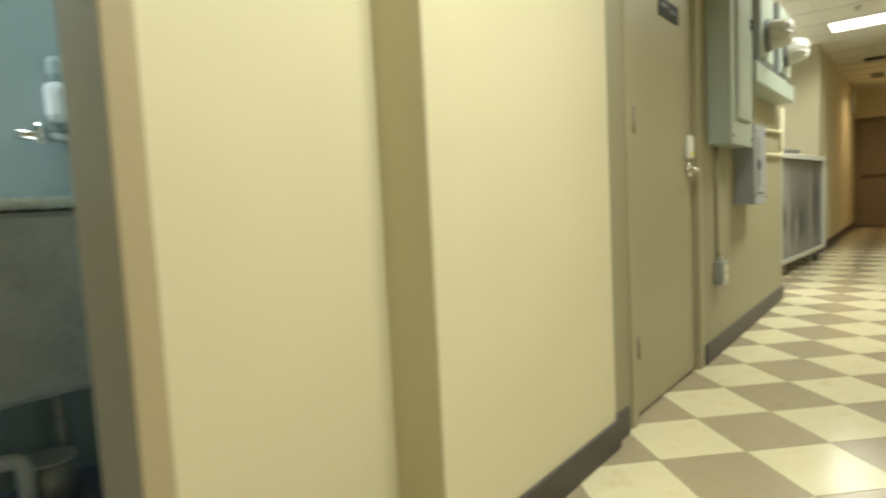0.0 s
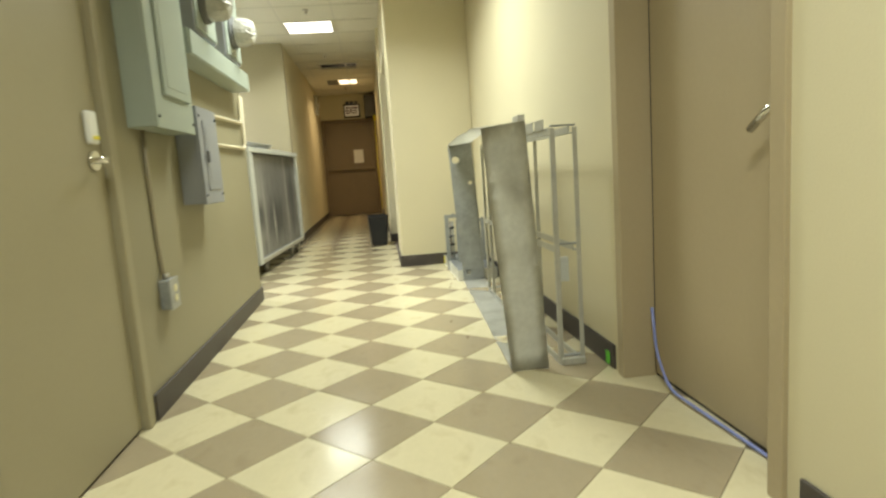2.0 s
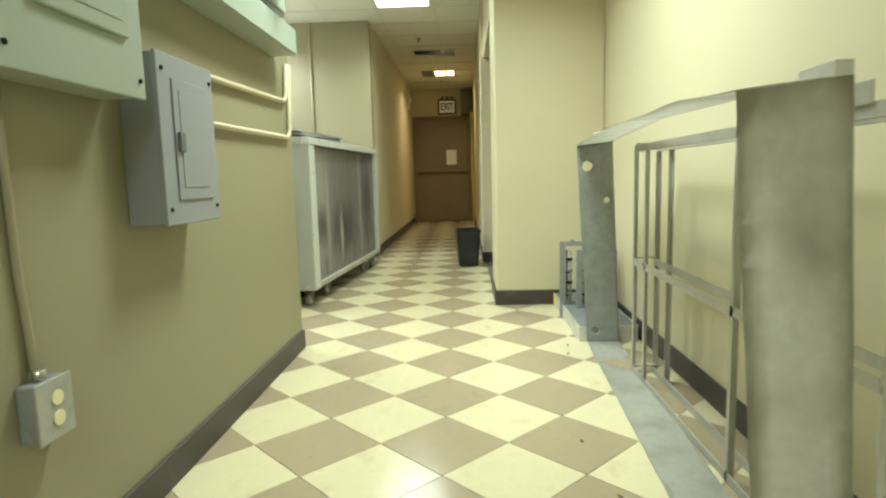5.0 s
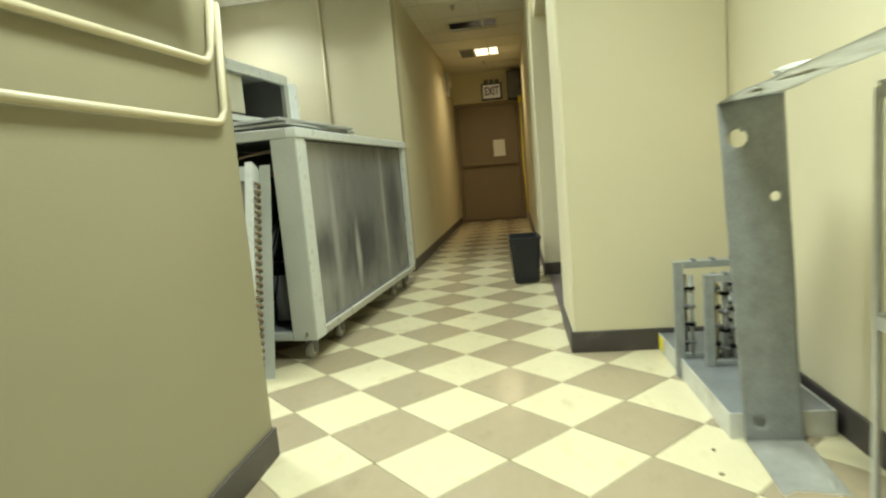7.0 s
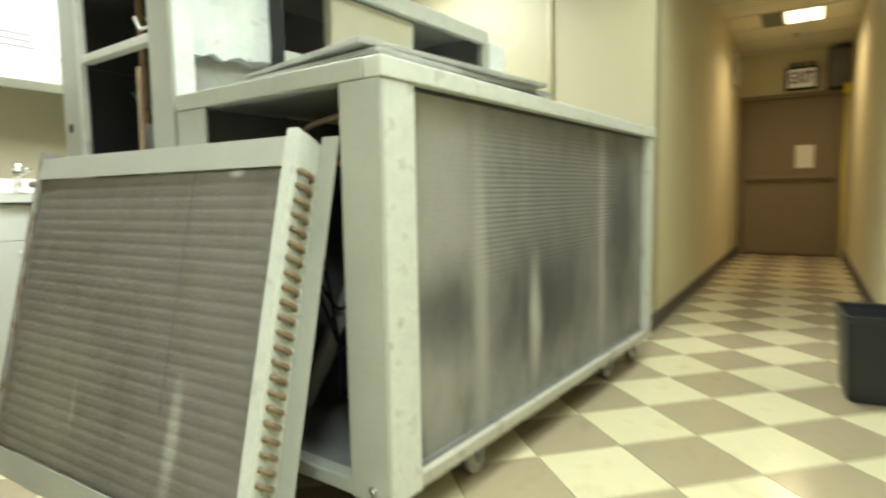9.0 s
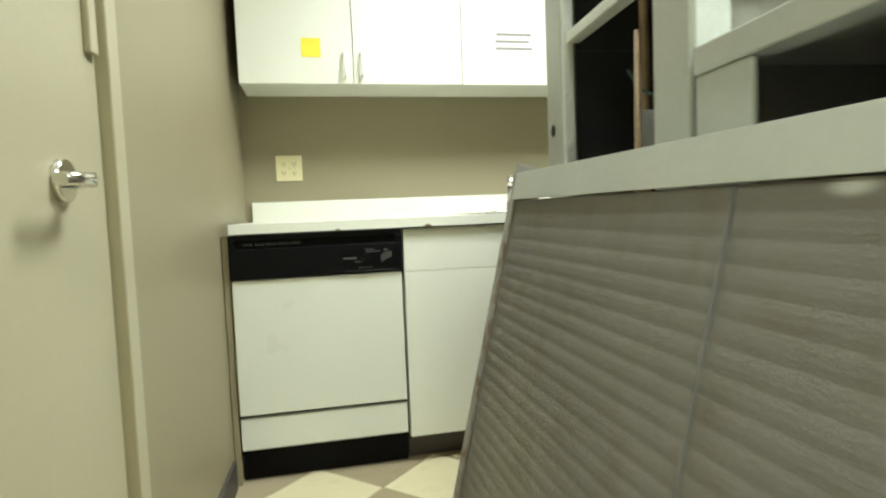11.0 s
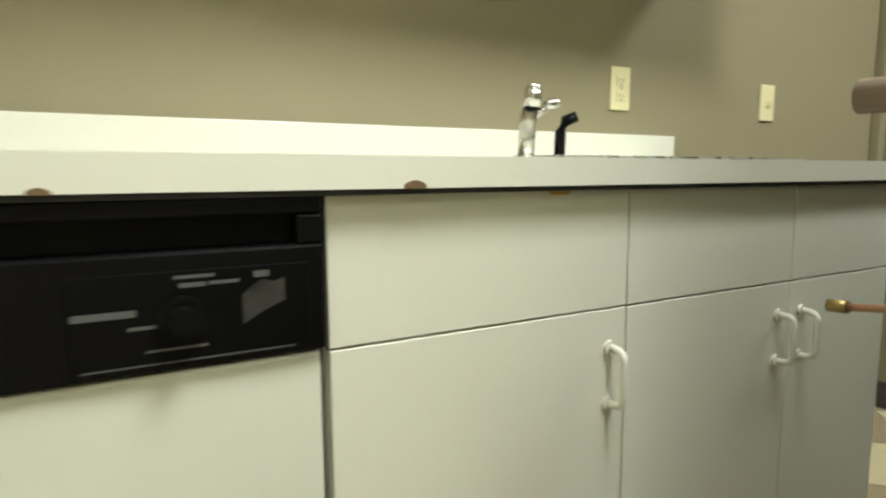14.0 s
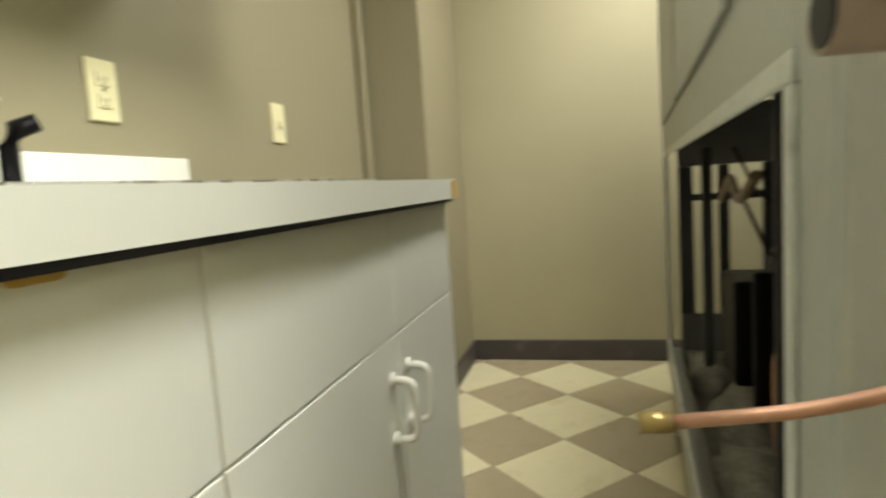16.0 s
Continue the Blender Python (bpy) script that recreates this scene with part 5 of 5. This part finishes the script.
        part("copper_bend", tube(bmesh.new(), pts, 0.0078, 6), TARNISH, t)
    # copper header and stubs at the far end
    part("header", tube(bmesh.new(), [(-W - 0.038, 0.045, 0.05), (-W - 0.036, 0.045, H - 0.06)], 0.0125, 12), COPPER, t)
    part("rust_strip", boxes((-W, -0.0015, 0.086, -W + 0.014, 0.006, H - 0.076)), RUSTY, t, "rust-stained strip along the fins")
    part("seam_strip", boxes((-0.424, 0.005, z0 + 0.25, -0.420, 0.0075, z1)), GREY_IN, t, "dark seam between the fin blocks")


coil_panel()
hp = solid("header_stub", tube(bmesh.new(), [(-1.45, 6.565, 0.955), (-1.60, 6.560, 0.958), (-1.829, 6.551, 0.963)], 0.0128, 14), DULL_COPPER, "thick dull copper pipe stub beside the coil", "pipe")
part("open_end", cyl(bmesh.new(), (-1.8285, 6.551, 0.963), (-1.8297, 6.551, 0.963), 0.0105, 14), DARK, hp, "dark open pipe end")
ct = solid("capillary_tube", tube(bmesh.new(), bend([(-1.58, 6.545, 0.851), (-1.66, 6.585, 0.848), (-1.735, 6.615, 0.828), (-1.80, 6.632, 0.798), (-1.872, 6.637, 0.787)], 0.03, 4), 0.0038, 8), SALMON, "thin bent copper tube with a brass cap", "pipe")
part("cap", cyl(bmesh.new(), (-1.868, 6.637, 0.7875), (-1.885, 6.637, 0.7865), 0.0058, 10), BRASS, ct, "brass flare cap")

# loose covers and parts lying on the unit
for i, (x, y, w, l, rz, tilt) in enumerate(((-0.40, 0.55, 0.62, 0.90, 4, 0.0), (-0.34, 0.52, 0.60, 0.88, -3, 1.0), (-0.32, 0.47, 0.57, 0.80, -8, 2.4))):
    bm = boxes((-w / 2, -l / 2, 0, w / 2, l / 2, 0.004), (w / 2 - 0.004, -l / 2, 0.0045, w / 2, l / 2, 0.014), (-w / 2, -l / 2, 0.0045, w / 2 - 0.0045, -l / 2 + 0.004, 0.014), bevel=0.001)
    solid("cover_sheet", bm, GALV_D if i else UNIT, "loose sheet metal cover lying on the unit", "metal sheet", "loose covers",
          at=UM @ pose(x, y, ZT + 0.003 + 0.0165 * i, -tilt * 0.5, -tilt * 0.3, rz))
ZP = ZT + 0.056
cbx = thing("cardboard_box", UM @ pose(-0.36, 0.62, ZP, 0, 0, 20), "small open cardboard box on the loose covers", "box")
part("carton", boxes((-0.06, -0.035, 0, 0.06, 0.035, 0.045), bevel=0.002), material("cardboard", (0.45, 0.36, 0.18), 0.8, var=0.1), cbx)
part("flap", boxes((0.061, -0.035, 0.0, 0.064, 0.035, 0.05)), YELLOW, cbx)
crumpled("foil_scrap", UM @ pose(-0.25, 0.95, ZP + 0.012), (0.035, 0.05, 0.022), CHROME, "crumpled shiny foil scrap on the covers", "foil", 5)
crumpled("dark_rag", UM @ pose(-0.15, 0.75, ZP + 0.006), (0.05, 0.09, 0.012), BLACK, "dark rag on the loose covers", "rag", 7)

# ---- kitchen run ----
CX, CZ = -2.14, 0.929        # counter front edge and top
FX = CX - 0.018              # cabinet fronts


def pull(t, y, z0, z1, x, mat, flip=1):
    pts = bend([(x, y, z0), (x + 0.030, y, z0), (x + 0.030, y, z1), (x, y, z1)], 0.016, 4)
    bm = tube(bmesh.new(), pts, 0.0052, 8)
    cyl(bm, (x, y, z0), (x + 0.005, y, z0), 0.010, 10)
    cyl(bm, (x, y, z1), (x + 0.005, y, z1), 0.010, 10)
    return part("handle", bm, mat, t, "white plastic bow handle")


def base_cabinet(y0, y1, handle_y, label):
    t = thing("base_cabinet", pose(FX, y0, 0), label, "cabinet", "base cabinets")
    w = y1 - y0
    part("carcass", boxes((-0.60, 0.001, 0.10, -0.022, w - 0.001, CZ - 0.036)), LAMINATE, t)
    part("toe_kick", boxes((-0.60, 0.001, 0.0, -0.075, w - 0.001, 0.0995)), BASE, t)
    part("drawer_front", boxes((-0.021, 0.0014, 0.7306, 0, w - 0.0014, CZ - 0.040), bevel=0.0015), LAMINATE, t)
    dr = part("door", boxes((-0.021, 0.0018, 0.105, 0, w - 0.0014, 0.7284), bevel=0.0015), LAMINATE, t)
    pull(dr, handle_y - y0, 0.598, 0.676, 0, WHITE_PL)


base_cabinet(6.244, 6.664, 6.633, "white laminate base cabinet with one drawer beside the dishwasher")
base_cabinet(6.664, 7.040, 7.008, "white laminate base cabinet under the sink")
base_cabinet(7.040, 7.353, 7.073, "narrow white laminate base cabinet at the counter end")

dw = thing("dishwasher", pose(FX, 5.633, 0), "white dishwasher with a black control panel under the counter", "dishwasher")
part("body", boxes((-0.58, 0.002, 0.10, -0.03, 0.606, CZ - 0.039)), BLACK, dw)
part("door", boxes((-0.029, 0.006, 0.252, 0.004, 0.602, 0.733), bevel=0.004), ENAMEL, dw)
part("lower_panel", boxes((-0.029, 0.006, 0.125, -0.002, 0.602, 0.238), bevel=0.003), ENAMEL, dw)
part("kick_plate", boxes((-0.08, 0.004, 0.0, -0.05, 0.604, 0.118)), BLACK, dw)
cp = part("control_panel", boxes((-0.029, 0.003, 0.737, 0.012, 0.606, 0.843), bevel=0.003), BLACK, dw, "black plastic control panel")
part("grip_back", boxes((-0.029, 0.022, 0.8435, -0.014, 0.580, 0.8715)), BLACK, cp)
part("grip_lip", boxes((-0.029, 0.003, 0.872, 0.012, 0.606, 0.889), bevel=0.003), BLACK, cp)
part("grip_end", boxes((-0.029, 0.003, 0.8435, 0.0115, 0.0215, 0.8715), bevel=0.002), BLACK, cp)
part("grip_end", boxes((-0.029, 0.5805, 0.8435, 0.0115, 0.606, 0.8715), bevel=0.002), BLACK, cp)
for i in range(5):
    part("push_button", boxes((-0.014, 0.05 + i * 0.04, 0.852, 0.004, 0.085 + i * 0.04, 0.862), bevel=0.001), CAN, cp)
part("panel_window", boxes((0.0122, 0.388, 0.742, 0.0135, 0.590, 0.826), bevel=0.0006), GLOSS_BLACK, cp, "glossy black control window")
part("dial", cyl(cyl(bmesh.new(), (0.0135, 0.475, 0.783), (0.020, 0.475, 0.783), 0.021, 20), (0.020, 0.475, 0.783), (0.030, 0.475, 0.783), 0.013, 16), BLACK, cp)
lb = bmesh.new()
cols = ((0.527, 0.772, 0.800), (0.536, 0.777, 0.808), (0.545, 0.782, 0.813), (0.556, 0.787, 0.810), (0.566, 0.791, 0.813))
lo = [[lb.verts.new((0.0138 + 0.0035 * abs(noise.noise(Vector((y * 90, k, 1)))), y, a + (b - a) * k / 3)) for k in range(4)] for y, a, b in cols]
for p, q in zip(lo, lo[1:]):
    for k in range(3):
        lb.faces.new((p[k], q[k], q[k + 1], p[k + 1]))
bmesh.ops.solidify(lb, geom=lb.faces[:], thickness=0.0006)
part("torn_label", lb, FOIL_LABEL, cp, "crumpled grey foil label")
for y0_, z0_, w_, h_ in ((0.391, 0.789, 0.048, 0.006), (0.432, 0.777, 0.022, 0.003), (0.470, 0.819, 0.034, 0.003), (0.474, 0.811, 0.022, 0.004), (0.499, 0.812, 0.026, 0.003), (0.445, 0.756, 0.050, 0.002), (0.538, 0.815, 0.014, 0.006), (0.395, 0.7445, 0.18, 0.0012)):
    part("print_bar", boxes((0.0136, y0_, z0_, 0.0139, y0_ + w_, z0_ + h_)), PALE_PRINT, cp)

ctp = thing("countertop", pose(0, 0, 0), "long white laminate countertop with chipped front edge", "countertop")
ys0, ys1, xs0, xs1 = 6.60, 7.13, KW + 0.10, CX - 0.09
bm = bmesh.new()
gx, gy = (KW + 0.02, xs0, xs1, CX), (5.640, ys0, ys1, 7.357)
grid = {(i, j, k): bm.verts.new((gx[i], gy[j], CZ - 0.034 * k)) for i in range(4) for j in range(4) for k in range(2)}
cells = [(i, j) for i in range(3) for j in range(3) if (i, j) != (1, 1)]
for i, j in cells:
    bm.faces.new([grid[q] for q in ((i, j, 0), (i + 1, j, 0), (i + 1, j + 1, 0), (i, j + 1, 0))])
    bm.faces.new([grid[q] for q in ((i, j + 1, 1), (i + 1, j + 1, 1), (i + 1, j, 1), (i, j, 1))])
    for (p, q), nb in ((((i, j), (i + 1, j)), (i, j - 1)), (((i + 1, j), (i + 1, j + 1)), (i + 1, j)), (((i + 1, j + 1), (i, j + 1)), (i, j + 1)), (((i, j + 1), (i, j)), (i - 1, j))):
        if nb not in cells:
            bm.faces.new([grid[v] for v in ((*p, 0), (*p, 1), (*q, 1), (*q, 0))])
part("slab", bm, LAMINATE, ctp)
part("backsplash", boxes((KW + 0.001, 5.66, CZ - 0.02, KW + 0.0195, 7.470, CZ + 0.088), bevel=0.002), LAMINATE, ctp)
part("end_edge", boxes((KW + 0.03, 7.3575, CZ - 0.033, CX - 0.002, 7.361, CZ - 0.001)), RAW_EDGE, ctp, "yellowed bare counter end")
part("end_edge", boxes((CX - 0.003, 7.336, CZ - 0.032, CX + 0.003, 7.3625, CZ - 0.003), bevel=0.001), RAW_EDGE, ctp, "yellowed bare counter end")
for y, w, hgt in ((6.011, 0.016, 0.006), (6.337, 0.024, 0.009)):
    bm = bmesh.new()
    ring = [bm.verts.new((CX + 0.0012, y + w * 0.5 * math.cos(a) * (1 + 0.2 * math.sin(3 * a)), CZ - 0.0345 + hgt * max(0, math.sin(a)))) for a in [math.pi * i / 8 for i in range(9)]]
    top = bm.faces.new(ring)
    ex2 = bmesh.ops.extrude_face_region(bm, geom=[top])
    bmesh.ops.translate(bm, verts=[v for v in ex2["geom"] if isinstance(v, bmesh.types.BMVert)], vec=(-0.004, 0, 0))
    part("edge_chip", bm, CHIP, ctp, "brown chip in the counter edge")
part("edge_gap", boxes((CX - 0.017, 5.65, CZ - 0.040, CX - 0.004, 7.35, CZ - 0.0345)), DARK, ctp)

chip = bmesh.new()
ring = [chip.verts.new((FX + 0.0008, 6.544 + 0.017 * math.cos(a), CZ - 0.041 - 0.006 * math.sin(a) * (1 + 0.3 * math.cos(2 * a)))) for a in [math.pi * i / 10 for i in range(11)]]
ext = bmesh.ops.extrude_face_region(chip, geom=[chip.faces.new(ring)])
bmesh.ops.translate(chip, verts=[v for v in ext["geom"] if isinstance(v, bmesh.types.BMVert)], vec=(-0.003, 0, 0))
part("front_chip", chip, RAW_EDGE, ctp, "yellow-brown chip under the counter edge")

sk = thing("kitchen_sink", pose(0, 0, 0), "stainless steel drop-in sink in the counter", "sink")
part("rim", boxes((xs0 - 0.02, ys0 - 0.02, CZ + 0.0005, xs1 + 0.02, ys0 + 0.012, CZ + 0.006), (xs0 - 0.02, ys1 - 0.012, CZ + 0.0005, xs1 + 0.02, ys1 + 0.02, CZ + 0.006), (xs0 - 0.02, ys0 + 0.012, CZ + 0.0005, xs0 + 0.06, ys1 - 0.012, CZ + 0.006), (xs1 - 0.012, ys0 + 0.012, CZ + 0.0005, xs1 + 0.02, ys1 - 0.012, CZ + 0.006), bevel=0.002), STEEL, sk)
part("basin", boxes((xs0 + 0.06, ys0 + 0.012, 0.75, xs1 - 0.012, ys1 - 0.012, 0.754), (xs0 + 0.057, ys0 + 0.012, 0.755, xs0 + 0.06, ys1 - 0.012, CZ), (xs1 - 0.012, ys0 + 0.012, 0.755, xs1 - 0.009, ys1 - 0.012, CZ), (xs0 + 0.06, ys0 + 0.009, 0.755, xs1 - 0.012, ys0 + 0.012, CZ), (xs0 + 0.06, ys1 - 0.012, 0.755, xs1 - 0.012, ys1 - 0.009, CZ)), STEEL, sk)
fc = thing("faucet", pose(-2.60, 6.818, CZ + 0.006), "chrome single-lever kitchen faucet at the sink", "faucet")
plate_bm = cyl(bmesh.new(), (0, 0, -0.0005), (0, 0, 0.006), 0.030, 28)
for v in plate_bm.verts:
    v.co.y = v.co.y * 4.2 + 0.03
part("deck_plate", plate_bm, CHROME, fc, "oval chrome deck plate")
bm = cyl(bmesh.new(), (0, 0, 0.006), (0, 0, 0.014), 0.027, 20)
tube(bm, [(0, 0, 0.012), (0.001, 0, 0.05), (0.008, -0.002, 0.085), (0.022, -0.004, 0.112)], 0.0175, 16)
part("body", bm, STEEL, fc)
part("spout", tube(bmesh.new(), [(0.018, -0.004, 0.100), (0.026, -0.006, 0.122), (0.032, -0.008, 0.135)], 0.0135, 14), CHROME, fc)
part("spray_head", cyl(cyl(bmesh.new(), (0.030, -0.008, 0.112), (0.034, -0.008, 0.148), 0.0175, 18), (0.034, -0.008, 0.148), (0.035, -0.008, 0.155), 0.014, 18), CHROME, fc)
part("spray_ring", cyl(bmesh.new(), (0.0295, -0.008, 0.106), (0.030, -0.008, 0.1115), 0.016, 18), BLACK, fc)
part("lever", tube(bmesh.new(), [(0.008, 0.006, 0.082), (0.020, 0.024, 0.104), (0.028, 0.034, 0.114)], 0.006, 10), CHROME, fc)
part("lever_knob", cyl(cyl(bmesh.new(), (0.022, 0.028, 0.115), (0.038, 0.048, 0.121), 0.0115, 14), (0.038, 0.048, 0.121), (0.041, 0.052, 0.122), 0.009, 14), CHROME, fc)
so = thing("sponge", pose(-2.655, 7.225, CZ, 0, 0, 12), "green and yellow scouring sponge lying on the countertop", "sponge")
part("foam", boxes((-0.03, -0.05, 0.0005, 0.03, 0.05, 0.018), bevel=0.004), YELLOW, so, "yellow foam")
part("scouring_pad", boxes((-0.03, -0.05, 0.0185, 0.03, 0.05, 0.025), bevel=0.002), GREEN, so, "green scouring pad")
sp = thing("side_sprayer", pose(-2.645, 6.945, CZ + 0.006), "black side sprayer standing beside the faucet", "sprayer")
part("holder", cyl(bmesh.new(), (0, 0, 0), (0, 0, 0.018), 0.020, 16), CHROME, sp)
part("wand", tube(bmesh.new(), [(0, 0, 0.018), (0, 0.002, 0.07), (0.004, 0.012, 0.095), (0.02, 0.032, 0.105)], 0.0125, 12), BLACK, sp)


def wall_cabinet(y0, y1, ym, label):
    z0, z1, xf = 1.49, 2.25, -2.52
    t = thing("wall_cabinet", pose(0, 0, 0), label, "cabinet", "wall cabinets")
    part("carcass", boxes((KW + 0.001, y0 + 0.001, z0, xf - 0.001, y1 - 0.001, z1), bevel=0.001), LAMINATE, t)
    for a, b, hy in ((y0, ym, ym - 0.035), (ym, y1, ym + 0.035)):
        dr = part("door", boxes((xf, a + 0.0018, z0 - 0.004, xf + 0.019, b - 0.0018, z1), bevel=0.0015), LAMINATE, t)
        pull(dr, hy, 1.515, 1.610, xf + 0.019, WHITE_PL)
    return t


wall_cabinet(5.665, 6.584, 6.12, "white laminate wall cabinet beside the side wall")
wall_cabinet(6.584, 7.475, 7.04, "white laminate wall cabinet with a paper notice")
xs = -2.501
nt = thing("paper_notice", pose(xs, 6.82, 1.60), "white paper notice about the dishwasher taped to a cabinet", "notice")
part("sheet", boxes((0.0005, -0.11, -0.10, 0.0015, 0.11, 0.16)), PAPER, nt)
for i, words in enumerate(("IN THE DISHWASHER",)):
    tc = bpy.data.curves.new("words", "FONT")
    tc.body, tc.size, tc.align_x, tc.align_y, tc.extrude = words, 0.019, "CENTER", "CENTER", 0.0003
    to = new("words", tc)
    m4 = pose(0.002, 0, 0.012 - i * 0.025, 90, 0, 90)
    to.matrix_basis = m4
    me = bpy.data.meshes.new_from_object(to.evaluated_get(bpy.context.evaluated_depsgraph_get()))
    bpy.data.objects.remove(to)
    me.materials.clear()
    me.materials.append(PRINT)
    wo = new("words", me)
    wo.matrix_basis, wo.parent = m4, nt
for z_, a_, b_ in ((0.035, -0.085, 0.085), (0.065, -0.085, 0.07), (0.095, -0.08, 0.08)):
    part("print_bar", boxes((0.0016, a_, z_, 0.002, b_, z_ + 0.012)), PRINT, nt)
nn = thing("sticky_note", pose(xs, 5.953, 1.63), "yellow sticky note on the wall cabinet door", "note")
part("sheet", boxes((0.0005, -0.038, -0.038, 0.0013, 0.038, 0.038)), YELLOW, nn)

# ---- janitor closet seen through the first doorway ----
jd = thing("door_closet_frame", pose(-0.05, -0.34, 0), "tan painted steel frame of the open closet doorway", "door frame")
tagged(jd, kind="structure")
jambs(jd, 0.94, 2.08, 0.16, 0.012, 0, TAN)
us = thing("utility_sink", pose(-1.12, 0.62, 0), "stainless steel utility sink on legs in the closet", "sink")
part("bowl", boxes((-0.28, -0.55, 0.42, 0.20, 0.30, 0.94), bevel=0.02), GALV_D, us)
part("rolled_rim", boxes((-0.30, -0.57, 0.9405, 0.225, 0.32, 0.975), bevel=0.012), STEEL, us)
for x in (-0.24, 0.16):
    for y in (-0.50, 0.26):
        part("leg", cyl(bmesh.new(), (x, y, 0.0), (x, y, 0.42), 0.019, 12), GALV, us)
part("drain_pipe", tube(bmesh.new(), bend([(-0.05, -0.1, 0.42), (-0.05, -0.1, 0.20), (-0.05, 0.1, 0.20), (-0.05, 0.1, 0.05)], 0.05), 0.025, 12), WHITE_PL, us)
wf = thing("wall_faucet", pose(-1.44, 0.94, 1.20), "chrome wall-mounted faucet above the utility sink", "faucet")
part("body", tube(bmesh.new(), [(0, 0.06, 0), (0.06, 0.06, 0), (0.06, -0.10, 0.0)], 0.016, 10), CHROME, wf)
part("spout", tube(bmesh.new(), bend([(0.06, 0.0, 0.0), (0.24, -0.08, 0.02), (0.25, -0.085, -0.05)], 0.03), 0.012, 10), CHROME, wf)
sb = thing("soap_dispenser", pose(-1.45, 0.99, 1.22), "pale blue soap dispenser on the closet wall", "soap dispenser")
part("bottle", boxes((0, -0.04, 0.03, 0.08, 0.045, 0.17), bevel=0.025), INSUL, sb)
part("cap", boxes((0.01, -0.03, 0.17, 0.07, 0.04, 0.26), bevel=0.025), JAN_WALL, sb)
bk = thing("floor_bucket", pose(-1.24, 0.80, 0.004), "small grey pail with a white rim under the sink", "bucket")
part("pail", cyl(bmesh.new(), (0, 0, 0), (0, 0, 0.14), 0.075, 20), GALV_D, bk)
part("rim", cyl(bmesh.new(), (0, 0, 0.14), (0, 0, 0.15), 0.082, 20), WHITE_PL, bk)

plain("trim_filler", boxes((FX - 0.55, 5.613, 0.0, FX - 0.006, 5.6335, CZ - 0.040), bevel=0.001), KITCHEN_WALL_SHADED)

# ---- floor tiles, laid at 45 degrees ----
DIAG, TURN = 0.445, radians(0.5)
PA, PB = 0.3963, -0.1710
co, si = math.cos(TURN), math.sin(TURN)


def tile_corner(a, b):
    vx = ((a + PA) + (b + PB)) * DIAG / 2
    vy = ((a + PA) - (b + PB)) * DIAG / 2
    return vx * co - vy * si, vx * si + vy * co


AREAS = [(-0.05, -2.0, RW, 6.54), (-0.20, 5.57, 1.2, 9.31), (KW, ALC, -0.20, BACK), (CL, BACK, CR, END), (LW, 5.0, 1.2, 7.2), (-0.05, -0.4, 0.0, 0.4), (1.90, 2.30, 2.10, 3.30)]


def tiled(x, y, m=0.0):
    return any(x0 - m < x < x1 + m and y0 - m < y < y1 + m for x0, y0, x1, y1 in AREAS)


def tile_mesh(name, mat):
    bm = bmesh.new()
    c0 = tile_corner(0, 0)
    pts = [tile_corner(0, 0), tile_corner(1, 0), tile_corner(1, 1), tile_corner(0, 1)]
    cx, cy = sum(p[0] for p in pts) / 4, sum(p[1] for p in pts) / 4
    lo, hi = [], []
    for x, y in pts:
        k = 1 - 0.0012 / 0.157
        lo.append(bm.verts.new(((x - cx) * k, (y - cy) * k, -0.004)))
        hi.append(bm.verts.new(((x - cx) * (k - 0.003), (y - cy) * (k - 0.003), 0.0)))
    bm.faces.new(hi)
    for i in range(4):
        bm.faces.new((lo[i], lo[(i + 1) % 4], hi[(i + 1) % 4], hi[i]))
    return mesh_of(name, bm, mat)


FLOOR = bpy.data.objects["floor"]
LIGHT_ME, DARK_ME = tile_mesh("tile_cream", CREAM_TILE), tile_mesh("tile_tan", TAN_TILE)
rest = {0: [], 1: []}
rng = random.Random(5)
count = 0
for a in range(-14, 46):
    for b in range(-46, 16):
        x, y = tile_corner(a + 0.5, b + 0.5)
        if not tiled(x, y, 0.13):
            continue
        odd = (a + b) % 2
        near = (x > 0 and 1.9 < y < 8.2) or (x <= 0 and 5.6 < y < 9.0)
        if near and count < 300:
            ob = new("floor_tile", DARK_ME if odd else LIGHT_ME)
            ob.location = (x, y, 0)
            ob.rotation_euler = (radians(rng.uniform(-0.12, 0.12)), radians(rng.uniform(-0.12, 0.12)), 0)
            ob.parent = FLOOR
            count += 1
        else:
            rest[odd].append((x, y))
for odd, nm, src, mat in ((0, "cream_tiles", LIGHT_ME, CREAM_TILE), (1, "tan_tiles", DARK_ME, TAN_TILE)):
    vs = [v.co for v in src.vertices]
    fs = [tuple(p.vertices) for p in src.polygons]
    verts, faces = [], []
    for x, y in rest[odd]:
        o = len(verts)
        verts += [(v.x + x, v.y + y, v.z) for v in vs]
        faces += [tuple(i + o for i in f) for f in fs]
    me = bpy.data.meshes.new(nm)
    me.from_pydata(verts, [], faces)
    me.materials.append(mat)
    ob = new(nm, me)
    ob.parent = FLOOR
    tagged(ob, kind="stuff")
